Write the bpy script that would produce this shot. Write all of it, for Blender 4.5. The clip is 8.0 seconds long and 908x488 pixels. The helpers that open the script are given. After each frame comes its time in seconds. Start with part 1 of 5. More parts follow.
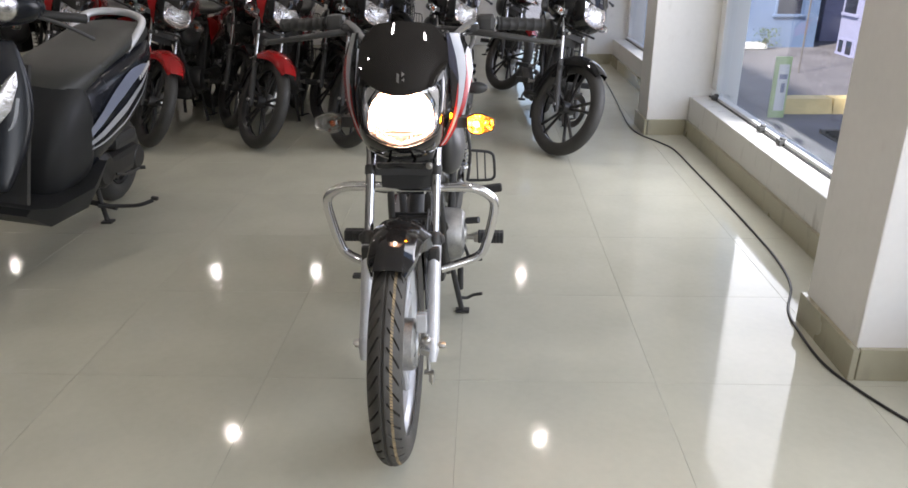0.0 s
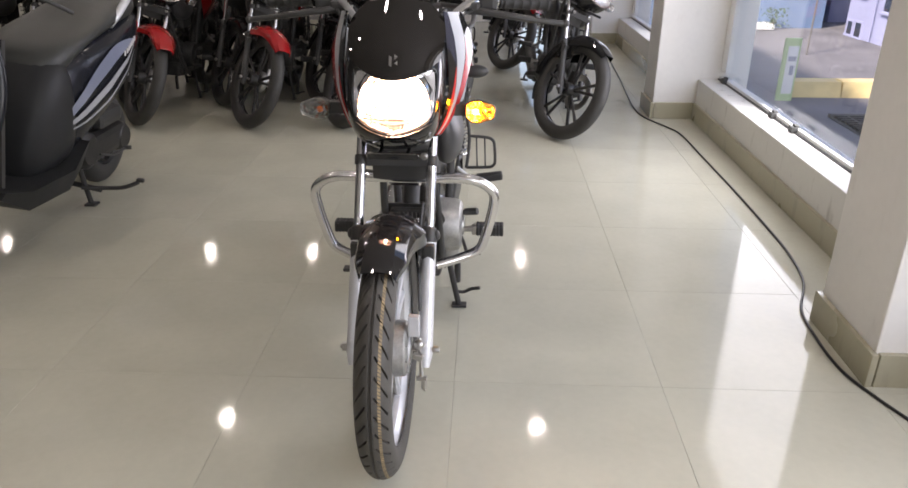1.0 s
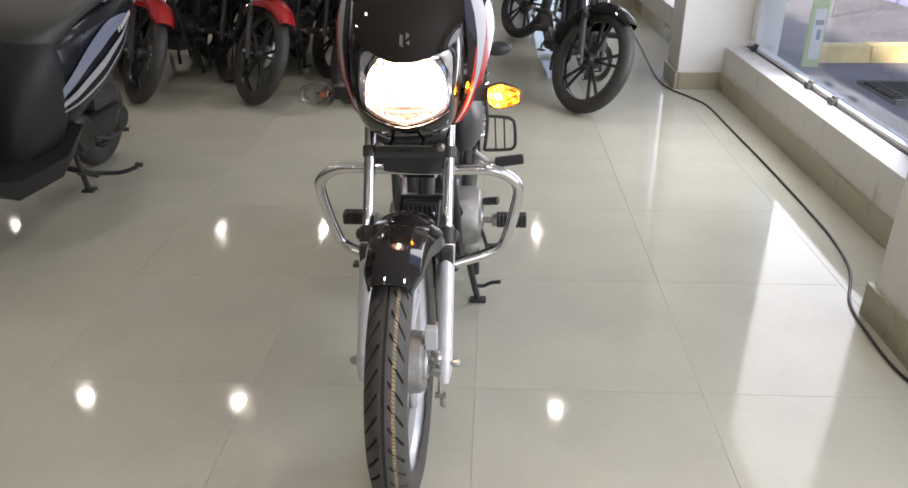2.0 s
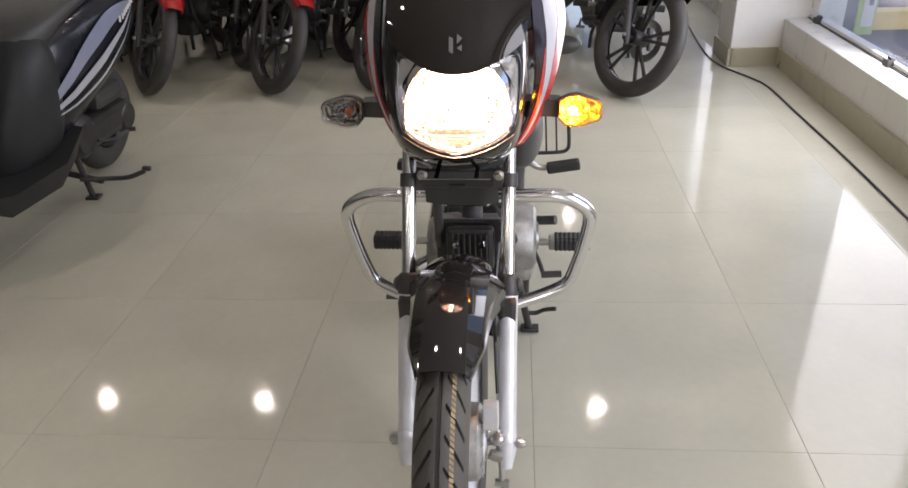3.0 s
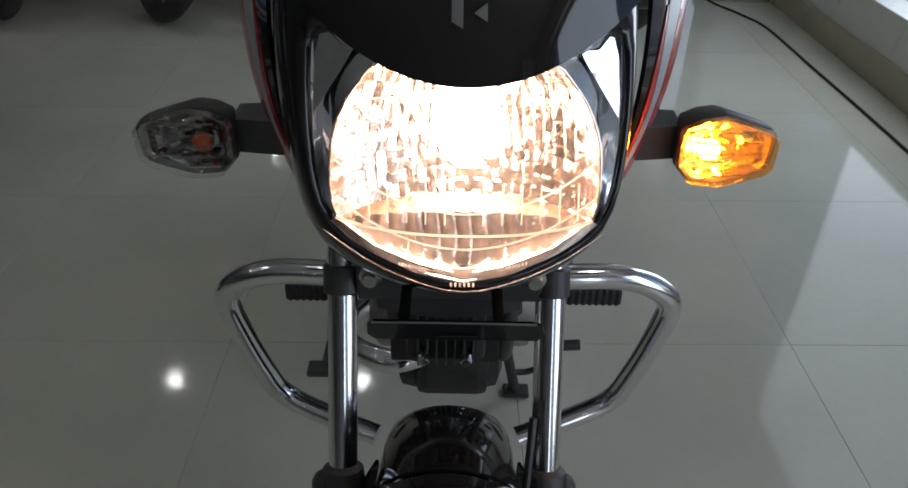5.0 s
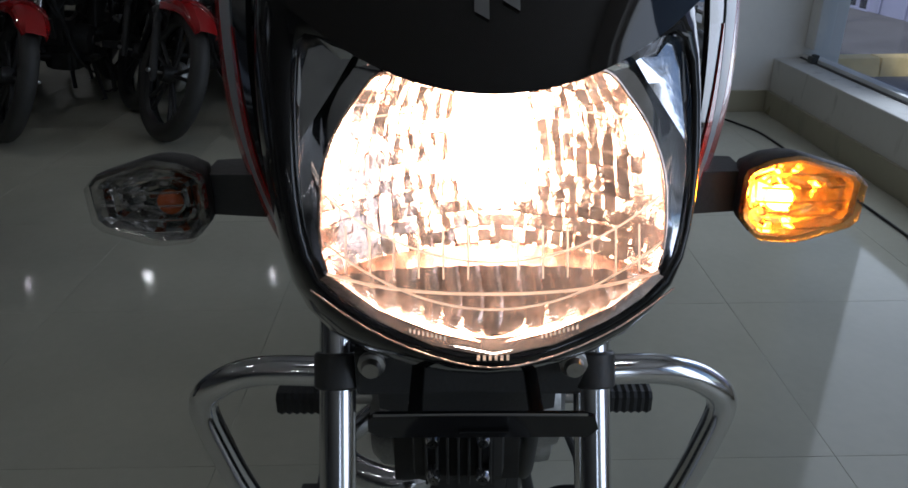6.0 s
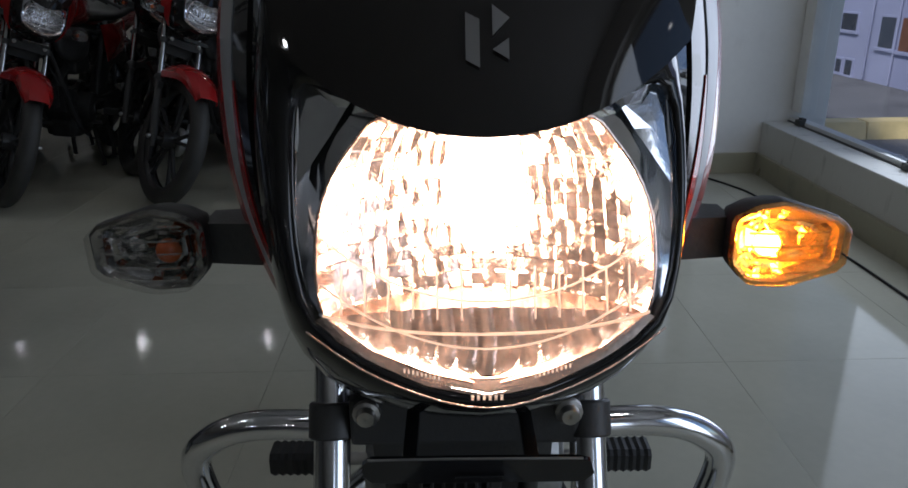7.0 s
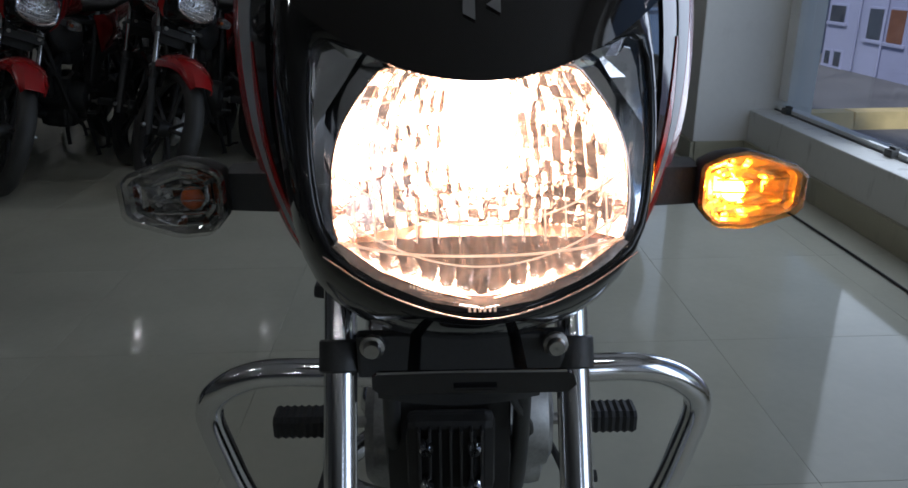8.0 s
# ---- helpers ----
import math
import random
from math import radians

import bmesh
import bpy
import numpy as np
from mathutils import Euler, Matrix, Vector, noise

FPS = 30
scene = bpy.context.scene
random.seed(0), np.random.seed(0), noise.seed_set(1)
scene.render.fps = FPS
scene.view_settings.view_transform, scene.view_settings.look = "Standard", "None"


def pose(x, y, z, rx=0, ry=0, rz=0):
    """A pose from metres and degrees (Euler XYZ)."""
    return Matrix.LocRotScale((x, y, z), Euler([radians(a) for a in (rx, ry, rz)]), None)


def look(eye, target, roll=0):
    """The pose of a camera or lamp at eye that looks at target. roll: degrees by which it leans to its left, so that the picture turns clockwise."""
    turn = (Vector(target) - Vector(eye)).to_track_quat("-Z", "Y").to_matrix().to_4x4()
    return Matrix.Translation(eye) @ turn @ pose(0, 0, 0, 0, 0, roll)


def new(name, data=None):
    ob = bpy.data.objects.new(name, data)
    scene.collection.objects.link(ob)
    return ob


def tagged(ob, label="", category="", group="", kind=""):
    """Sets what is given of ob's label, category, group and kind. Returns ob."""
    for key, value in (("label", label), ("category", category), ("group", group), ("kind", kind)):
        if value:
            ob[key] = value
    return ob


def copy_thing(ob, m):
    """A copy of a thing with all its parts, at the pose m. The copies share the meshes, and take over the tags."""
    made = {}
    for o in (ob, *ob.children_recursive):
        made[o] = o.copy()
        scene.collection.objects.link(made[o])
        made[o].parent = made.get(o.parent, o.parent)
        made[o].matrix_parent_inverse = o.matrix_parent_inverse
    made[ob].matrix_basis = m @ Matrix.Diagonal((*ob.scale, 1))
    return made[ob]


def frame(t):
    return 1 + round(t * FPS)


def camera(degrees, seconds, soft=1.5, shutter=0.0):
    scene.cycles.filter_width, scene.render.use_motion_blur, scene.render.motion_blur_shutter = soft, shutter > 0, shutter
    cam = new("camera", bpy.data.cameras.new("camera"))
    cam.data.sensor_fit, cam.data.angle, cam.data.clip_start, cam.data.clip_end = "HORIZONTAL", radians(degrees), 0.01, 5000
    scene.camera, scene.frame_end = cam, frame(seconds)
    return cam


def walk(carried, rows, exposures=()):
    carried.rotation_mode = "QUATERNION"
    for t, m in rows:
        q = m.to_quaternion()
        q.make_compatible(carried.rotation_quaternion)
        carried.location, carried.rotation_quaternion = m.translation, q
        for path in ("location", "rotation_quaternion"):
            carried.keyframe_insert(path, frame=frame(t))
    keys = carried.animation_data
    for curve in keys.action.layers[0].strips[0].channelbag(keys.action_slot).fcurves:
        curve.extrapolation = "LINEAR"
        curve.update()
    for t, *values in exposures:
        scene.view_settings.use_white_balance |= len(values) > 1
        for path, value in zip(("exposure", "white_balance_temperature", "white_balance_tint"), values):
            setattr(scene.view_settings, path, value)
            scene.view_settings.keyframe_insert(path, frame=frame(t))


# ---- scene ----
# ---- camera and its walk ----
cam = camera(63.3, 8.0, 1.6)
PATH = [
    (0, (0.185, 0.101, 1.247), (0.111, 1.951, 0.489), -0.4),
    (0.5, (0.189, 0.157, 1.24), (0.118, 1.998, 0.46), -0.3),
    (1, (0.188, 0.244, 1.238), (0.116, 2.07, 0.425), 0.3),
    (1.2, (0.184, 0.292, 1.242), (0.113, 2.11, 0.411), 0.4),
    (2.3, (0.145, 0.505, 1.212), (0.016, 2.283, 0.306), -1.5),
    (2.5, (0.129, 0.559, 1.206), (-0.022, 2.33, 0.289), -1.9),
    (3, (0.078, 0.785, 1.205), (-0.088, 2.535, 0.252), -2.5),
    (3.5, (0.031, 0.968, 1.188), (-0.138, 2.689, 0.183), -1.9),
    (4, (-0.018, 1.197, 1.16), (0.005, 2.891, 0.099), 0.4),
    (4.2, (-0.028, 1.266, 1.145), (0.015, 2.946, 0.06), 1.0),
    (5.3, (-0.017, 1.501, 1.031), (-0.026, 3.149, -0.101), -0.1),
    (5.5, (-0.019, 1.517, 1.01), (-0.046, 3.211, -0.053), -1.5),
    (6, (-0.03, 1.528, 0.986), (-0.01, 3.34, 0.139), -0.5),
    (6.5, (-0.03, 1.525, 0.982), (0.002, 3.391, 0.264), -0.6),
    (7, (-0.029, 1.518, 0.979), (0.004, 3.396, 0.292), -0.7),
    (7.5, (-0.03, 1.489, 0.962), (0.0, 3.375, 0.298), -0.9),
    (8, (-0.034, 1.462, 0.966), (0.02, 3.334, 0.263), -0.7),
]
EXPOSURES = [(0, 1.46, 6900, 16), (0.5, 1.44, 6850, 15.5), (1.0, 1.54, 7150, 20), (1.2, 1.52, 7050, 18), (2.3, 1.5, 7000, 17), (2.5, 1.48, 6950, 16), (3.0, 1.52, 7150, 20), (3.5, 1.51, 6750, 13),
             (4.2, 0.88, 6400, 10), (5.5, -0.25, 6000, 8.5), (6.0, -0.45, 5900, 10.5), (6.5, -0.35, 6050, 12.5), (7.0, -0.36, 5950, 11), (8, -0.38, 5850, 10)]
walk(cam, [(t, look(eye, target, roll)) for t, eye, target, roll in PATH], EXPOSURES)

# ---- world, sun, lamps ----
LAMP = 120.0          # radiance of a ceiling downlight
world = bpy.data.worlds.new("sky")
scene.world = world
world.use_nodes = True
wn = world.node_tree.nodes
sky = wn.new("ShaderNodeTexSky")
sky.sky_type, sky.sun_disc = "NISHITA", False
sky.sun_elevation, sky.sun_rotation = radians(44), radians(230)
world.node_tree.links.new(sky.outputs[0], wn["Background"].inputs[0])
wn["Background"].inputs[1].default_value = 0.15
sun_data = bpy.data.lights.new("sun", "SUN")
sun_data.energy, sun_data.angle, sun_data.color = 3.2, radians(4), (1, 0.95, 0.88)
sun = new("sun", sun_data)
sun.matrix_world = look((0, 0, 12), (1.9, 1.6, 9.6))
DAY = 21.0            # sky light through the upper part of each shop window


# ---- materials ----
def mat(name, colour, rough=0.5, metal=0.0, vary=0.15, scale=8.0, bump=0.0, bscale=60.0, coat=0.0, rvary=0.1, island=0.0, spec=0.5):
    """A painted, metal or plastic surface with two scales of variation."""
    m = bpy.data.materials.new(name)
    m.use_nodes = True
    nt = m.node_tree
    nd, ln = nt.nodes, nt.links
    p = nd["Principled BSDF"]
    co = nd.new("ShaderNodeTexCoord")
    big, fine = nd.new("ShaderNodeTexNoise"), nd.new("ShaderNodeTexNoise")
    big.inputs["Scale"].default_value, big.inputs["Detail"].default_value = scale, 4
    fine.inputs["Scale"].default_value, fine.inputs["Detail"].default_value = bscale, 3
    for n in (big, fine):
        ln.new(co.outputs["Object"], n.inputs["Vector"])
    add = nd.new("ShaderNodeMath")
    add.operation = "MULTIPLY_ADD"
    ln.new(fine.outputs["Fac"], add.inputs[0])
    add.inputs[1].default_value = 0.35
    ln.new(big.outputs["Fac"], add.inputs[2])
    rng = nd.new("ShaderNodeMapRange")
    rng.inputs[1].default_value, rng.inputs[2].default_value = 0.4, 0.95
    rng.inputs[3].default_value, rng.inputs[4].default_value = 1 - vary, 1 + vary
    ln.new(add.outputs[0], rng.inputs[0])
    value = rng.outputs[0]
    if island:
        info = nd.new("ShaderNodeObjectInfo")
        r2 = nd.new("ShaderNodeMapRange")
        r2.inputs[3].default_value, r2.inputs[4].default_value = 1 - island, 1 + island
        ln.new(info.outputs["Random"], r2.inputs[0])
        mul = nd.new("ShaderNodeMath")
        mul.operation = "MULTIPLY"
        ln.new(value, mul.inputs[0])
        ln.new(r2.outputs[0], mul.inputs[1])
        value = mul.outputs[0]
    mix = nd.new("ShaderNodeVectorMath")
    mix.operation = "SCALE"
    mix.inputs[0].default_value = colour
    ln.new(value, mix.inputs["Scale"])
    ln.new(mix.outputs[0], p.inputs["Base Color"])
    rr = nd.new("ShaderNodeMapRange")
    rr.inputs[3].default_value, rr.inputs[4].default_value = max(0.01, rough * (1 - rvary * 2)), min(1, rough * (1 + rvary * 2))
    ln.new(big.outputs["Fac"], rr.inputs[0])
    ln.new(rr.outputs[0], p.inputs["Roughness"])
    p.inputs["Metallic"].default_value = metal
    p.inputs["Specular IOR Level"].default_value = spec
    p.inputs["Coat Weight"].default_value = coat
    p.inputs["Coat Roughness"].default_value = 0.03
    if bump:
        b = nd.new("ShaderNodeBump")
        b.inputs["Strength"].default_value, b.inputs["Distance"].default_value = bump, 0.002
        ln.new(fine.outputs["Fac"], b.inputs["Height"])
        ln.new(b.outputs[0], p.inputs["Normal"])
    return m


def lit(name, colour, strength):
    m = bpy.data.materials.new(name)
    m.use_nodes = True
    p = m.node_tree.nodes["Principled BSDF"]
    p.inputs["Base Color"].default_value = (*colour, 1)
    p.inputs["Emission Color"].default_value = (*colour, 1)
    p.inputs["Emission Strength"].default_value = strength
    return m


def glass(name, gloss=0.07, tint=(1, 1, 1), rough=0.0, bump=0.0, bscale=200.0, edge=0.6):
    """A thin clear sheet: mostly passes light, mirrors a little."""
    m = bpy.data.materials.new(name)
    m.use_nodes = True
    nt = m.node_tree
    nd, ln = nt.nodes, nt.links
    nd.remove(nd["Principled BSDF"])
    tr, gl, mx = nd.new("ShaderNodeBsdfTransparent"), nd.new("ShaderNodeBsdfGlossy"), nd.new("ShaderNodeMixShader")
    lw, pw, ad = nd.new("ShaderNodeLayerWeight"), nd.new("ShaderNodeMath"), nd.new("ShaderNodeMath")
    lw.inputs[0].default_value = 0.5
    pw.operation, ad.operation = "POWER", "MULTIPLY_ADD"
    pw.inputs[1].default_value = 4.0
    ad.inputs[1].default_value, ad.inputs[2].default_value = edge, gloss * 0.5
    ln.new(lw.outputs["Facing"], pw.inputs[0])
    ln.new(pw.outputs[0], ad.inputs[0])
    tr.inputs[0].default_value = (*tint, 1)
    gl.inputs["Roughness"].default_value = rough
    ln.new(ad.outputs[0], mx.inputs[0])
    ln.new(tr.outputs[0], mx.inputs[1])
    ln.new(gl.outputs[0], mx.inputs[2])
    ln.new(mx.outputs[0], nd["Material Output"].inputs[0])
    if bump:
        b, n = nd.new("ShaderNodeBump"), nd.new("ShaderNodeTexNoise")
        n.inputs["Scale"].default_value = bscale
        b.inputs["Strength"].default_value, b.inputs["Distance"].default_value = bump, 0.002
        ln.new(n.outputs["Fac"], b.inputs["Height"])
        ln.new(b.outputs[0], gl.inputs["Normal"])
    return m


def scuffed(name, colour, rough, dirt, amount=0.5, low=0.58):
    """Painted plaster or stone with soft clouds and short dark scuffs."""
    m = mat(name, colour, rough, vary=0.05, scale=1.6, bump=0.15, bscale=35)
    nt = m.node_tree
    nd, ln = nt.nodes, nt.links
    p = nd["Principled BSDF"]
    base = p.inputs["Base Color"].links[0].from_socket
    co = nd.new("ShaderNodeTexCoord")
    mp, tx = nd.new("ShaderNodeMapping"), nd.new("ShaderNodeTexNoise")
    mp.inputs["Scale"].default_value = (9, 9, 3.2)
    tx.inputs["Scale"].default_value, tx.inputs["Detail"].default_value = 1.6, 6
    ln.new(co.outputs["Object"], mp.inputs[0])
    ln.new(mp.outputs[0], tx.inputs["Vector"])
    rp = nd.new("ShaderNodeMapRange")
    rp.inputs[1].default_value, rp.inputs[2].default_value, rp.inputs[4].default_value = low, low + 0.14, amount
    ln.new(tx.outputs["Fac"], rp.inputs[0])
    mx = nd.new("ShaderNodeMix")
    mx.data_type = "RGBA"
    ln.new(rp.outputs[0], mx.inputs["Factor"])
    ln.new(base, mx.inputs["A"])
    mx.inputs["B"].default_value = (*dirt, 1)
    ln.new(mx.outputs["Result"], p.inputs["Base Color"])
    return m


TILE = mat("polished_tile", (0.465, 0.458, 0.375), 0.075, vary=0.07, scale=3.5, bscale=40, rvary=0.3, island=0.02, spec=0.2)
GROUT = mat("grout", (0.45, 0.435, 0.37), 0.8, bump=0.3)
WALL = scuffed("white_wall_paint", (0.78, 0.76, 0.72), 0.6, (0.5, 0.47, 0.42), 0.25, 0.62)
# paint of the unseen closing walls, darkened to cut bounce onto the floor
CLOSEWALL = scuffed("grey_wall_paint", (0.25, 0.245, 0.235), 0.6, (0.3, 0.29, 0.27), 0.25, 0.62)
SILL_PAINT = scuffed("scuffed_white_paint", (0.66, 0.65, 0.61), 0.55, (0.28, 0.26, 0.22), 0.55, 0.6)
SKIRT = scuffed("skirting_tile", (0.39, 0.365, 0.265), 0.28, (0.25, 0.23, 0.18), 0.4, 0.55)
# ceiling is out of view; grey chosen to dim its reflections
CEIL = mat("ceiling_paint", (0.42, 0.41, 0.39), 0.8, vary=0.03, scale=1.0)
FRAME = mat("white_frame_paint", (0.75, 0.75, 0.73), 0.6, vary=0.08, scale=5, bump=0.08)
GASKET = mat("grey_gasket", (0.07, 0.07, 0.066), 0.7)
PANE = glass("window_glass", 0.075)
DOWNLIGHT = lit("downlight_glow", (1.0, 0.97, 0.93), LAMP)
BLACK = mat("gloss_black_paint", (0.012, 0.012, 0.0125), 0.05, vary=0.2, coat=0.0, rvary=0.05)
VISOR = mat("dark_smoked_visor", (0.013, 0.0115, 0.0105), 0.035, vary=0.1)
RED = mat("red_paint", (0.32, 0.01, 0.011), 0.2, vary=0.08, coat=1.0)
DECAL_RED = mat("red_decal", (0.4, 0.022, 0.02), 0.25, vary=0.06, coat=0.6)
DECAL_SILVER = mat("silver_decal", (0.37, 0.385, 0.41), 0.38, 0.1, vary=0.06, coat=0.2)
DECAL_BLUE = mat("blue_grey_decal", (0.24, 0.27, 0.36), 0.3, 0.2, vary=0.06, coat=0.5)
NAVY = mat("dark_blue_black_paint", (0.012, 0.0135, 0.018), 0.2, vary=0.2, spec=0.3)
SLATE = mat("dark_slate_plastic", (0.02, 0.021, 0.022), 0.5, vary=0.2, bump=0.1, bscale=250, spec=0.3)
BADGE = mat("dull_silver_badge", (0.17, 0.165, 0.16), 0.35, 0.4, vary=0.1)
MATTE = mat("matte_black_plastic", (0.034, 0.034, 0.0335), 0.5, vary=0.2, bump=0.15, bscale=300)
GREYPLAST = mat("dark_grey_plastic", (0.045, 0.045, 0.046), 0.42, vary=0.15, bump=0.15, bscale=250)
RUBBER = mat("tyre_rubber", (0.058, 0.054, 0.048), 0.62, vary=0.25, scale=14, bump=0.2, bscale=220)
RUBBER_DARK = mat("black_tyre_rubber", (0.04, 0.039, 0.037), 0.6, vary=0.25, scale=14, bump=0.2, bscale=220)
RUBBER_LINE = mat("tan_paint_line", (0.27, 0.2, 0.11), 0.8, vary=0.4, scale=60, bump=0.2)
GRIP = mat("rubber_grip", (0.021, 0.021, 0.021), 0.6, vary=0.2, bump=0.3, bscale=260)
SEAT = mat("charcoal_vinyl", (0.034, 0.036, 0.033), 0.5, vary=0.12, scale=6, bump=0.3, bscale=420)
CHROME = mat("chrome", (0.74, 0.74, 0.76), 0.13, 1.0, vary=0.04, rvary=0.2)
STEEL = mat("satin_steel", (0.45, 0.44, 0.42), 0.32, 1.0, vary=0.12, scale=20)
SILVER = mat("silver_metallic_paint", (0.6, 0.61, 0.63), 0.38, 0.3, vary=0.06, scale=30, coat=0.4)
ALLOY = mat("cast_alloy", (0.38, 0.38, 0.37), 0.42, 0.8, vary=0.35, scale=22, bump=0.2, bscale=180)
DARKALLOY = mat("black_alloy", (0.032, 0.032, 0.033), 0.34, 0.2, vary=0.2, coat=0.3)
DULLFIN = mat("dull_cast_fins", (0.075, 0.073, 0.07), 0.5, 0.7, vary=0.3, scale=24, bump=0.2)
ENGINE = mat("dark_engine_metal", (0.042, 0.041, 0.04), 0.45, 0.5, vary=0.3, scale=24, bump=0.2)
LENS = glass("clear_lens", 0.06, bump=0.05, bscale=60, edge=0.2)
RIBGLASS = bpy.data.materials.new("ribbed_clear_plastic")
RIBGLASS.use_nodes = True
rg = RIBGLASS.node_tree.nodes["Principled BSDF"].inputs
rg["Transmission Weight"].default_value, rg["Roughness"].default_value, rg["IOR"].default_value = 1.0, 0.03, 1.45
# clear winker lens with the bulb's amber glow tinted into it
LENS_GLOW_TINT = glass("clear_lens_glow_tint", 0.08, (1.0, 0.7, 0.36), 0.03, 0.5, 260, 0.3)
LENS_RIB = glass("ribbed_clear_lens", 0.08, (0.96, 0.96, 0.96), 0.03, 0.5, 260, 0.3)
# lamp chrome with the bulb's warm light tinted into the base colour
WARM_REFLECT = mat("warm_tinted_reflector", (0.72, 0.57, 0.49), 0.18, 0.93, vary=0.25, scale=160, bump=0.12, bscale=600, rvary=0.4)
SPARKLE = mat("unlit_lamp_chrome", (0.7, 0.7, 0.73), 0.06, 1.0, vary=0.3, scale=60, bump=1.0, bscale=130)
# one winker chrome in two tones: lit warmth and unlit dimness in the colour
WINKER_LIT = mat("winker_chrome_lit_tone", (0.85, 0.77, 0.64), 0.2, 0.92, vary=0.3, scale=60, bump=1.0, bscale=90)
WINKER_DIM = mat("winker_chrome_unlit_tone", (0.34, 0.325, 0.31), 0.05, 1.0, vary=0.4, scale=120, bump=0.35, bscale=160)
SMOOTHFACET = mat("smooth_lamp_chrome", (0.85, 0.86, 0.9), 0.1, 1.0, vary=0.1, scale=40, bump=0.05, bscale=140)
GLOWPLAST = bpy.data.materials.new("translucent_lens_moulding")
GLOWPLAST.use_nodes = True
gn = GLOWPLAST.node_tree.nodes
gt = gn.new("ShaderNodeBsdfTranslucent")
gt.inputs[0].default_value = (0.95, 0.9, 0.85, 1)
GLOWPLAST.node_tree.links.new(gt.outputs[0], gn["Material Output"].inputs[0])
BULB = lit("headlamp_bulb_glow", (1.0, 0.7, 0.5), 58.0)
AMBER_ON = lit("lit_amber_bulb", (1.0, 0.33, 0.014), 300.0)
AMBER = mat("amber_bulb_glass", (0.4, 0.07, 0.01), 0.2, vary=0.2, coat=0.5)
TAIL = mat("red_tail_lens", (0.35, 0.01, 0.01), 0.15, vary=0.1, coat=0.8)
CABLE = mat("black_cable_sheath", (0.014, 0.014, 0.015), 0.4, vary=0.2)
PRINT = mat("pale_print", (0.5, 0.5, 0.5), 0.5, vary=0.1)
ROAD = mat("asphalt", (0.15, 0.15, 0.158), 0.85, vary=0.3, scale=1.5, bump=0.5, bscale=40)
PAVE = mat("pavement_concrete", (0.15, 0.147, 0.143), 0.85, vary=0.2, scale=2, bump=0.3)
YELLOW = mat("yellow_kerb_paint", (0.72, 0.58, 0.28), 0.7, vary=0.2, scale=5, bump=0.3)
LAVENDER = mat("lavender_plaster", (0.3, 0.32, 0.47), 0.75, vary=0.1, scale=1.2, bump=0.3)
SKYBLUE = mat("blue_plaster", (0.13, 0.205, 0.34), 0.75, vary=0.15, scale=1.2, bump=0.3)
DARKGLASS = mat("dark_window_glass", (0.03, 0.035, 0.05), 0.1, vary=0.2)
BROWNDOOR = mat("brown_shutter", (0.16, 0.07, 0.04), 0.6, vary=0.2)
SIGNGREEN = mat("pale_green_board", (0.45, 0.6, 0.3), 0.6, vary=0.1)
LEAF = mat("green_leaf", (0.05, 0.1, 0.03), 0.6, vary=0.3, scale=20)
SIGNWHITE = mat("white_board", (0.7, 0.72, 0.7), 0.6, vary=0.05)


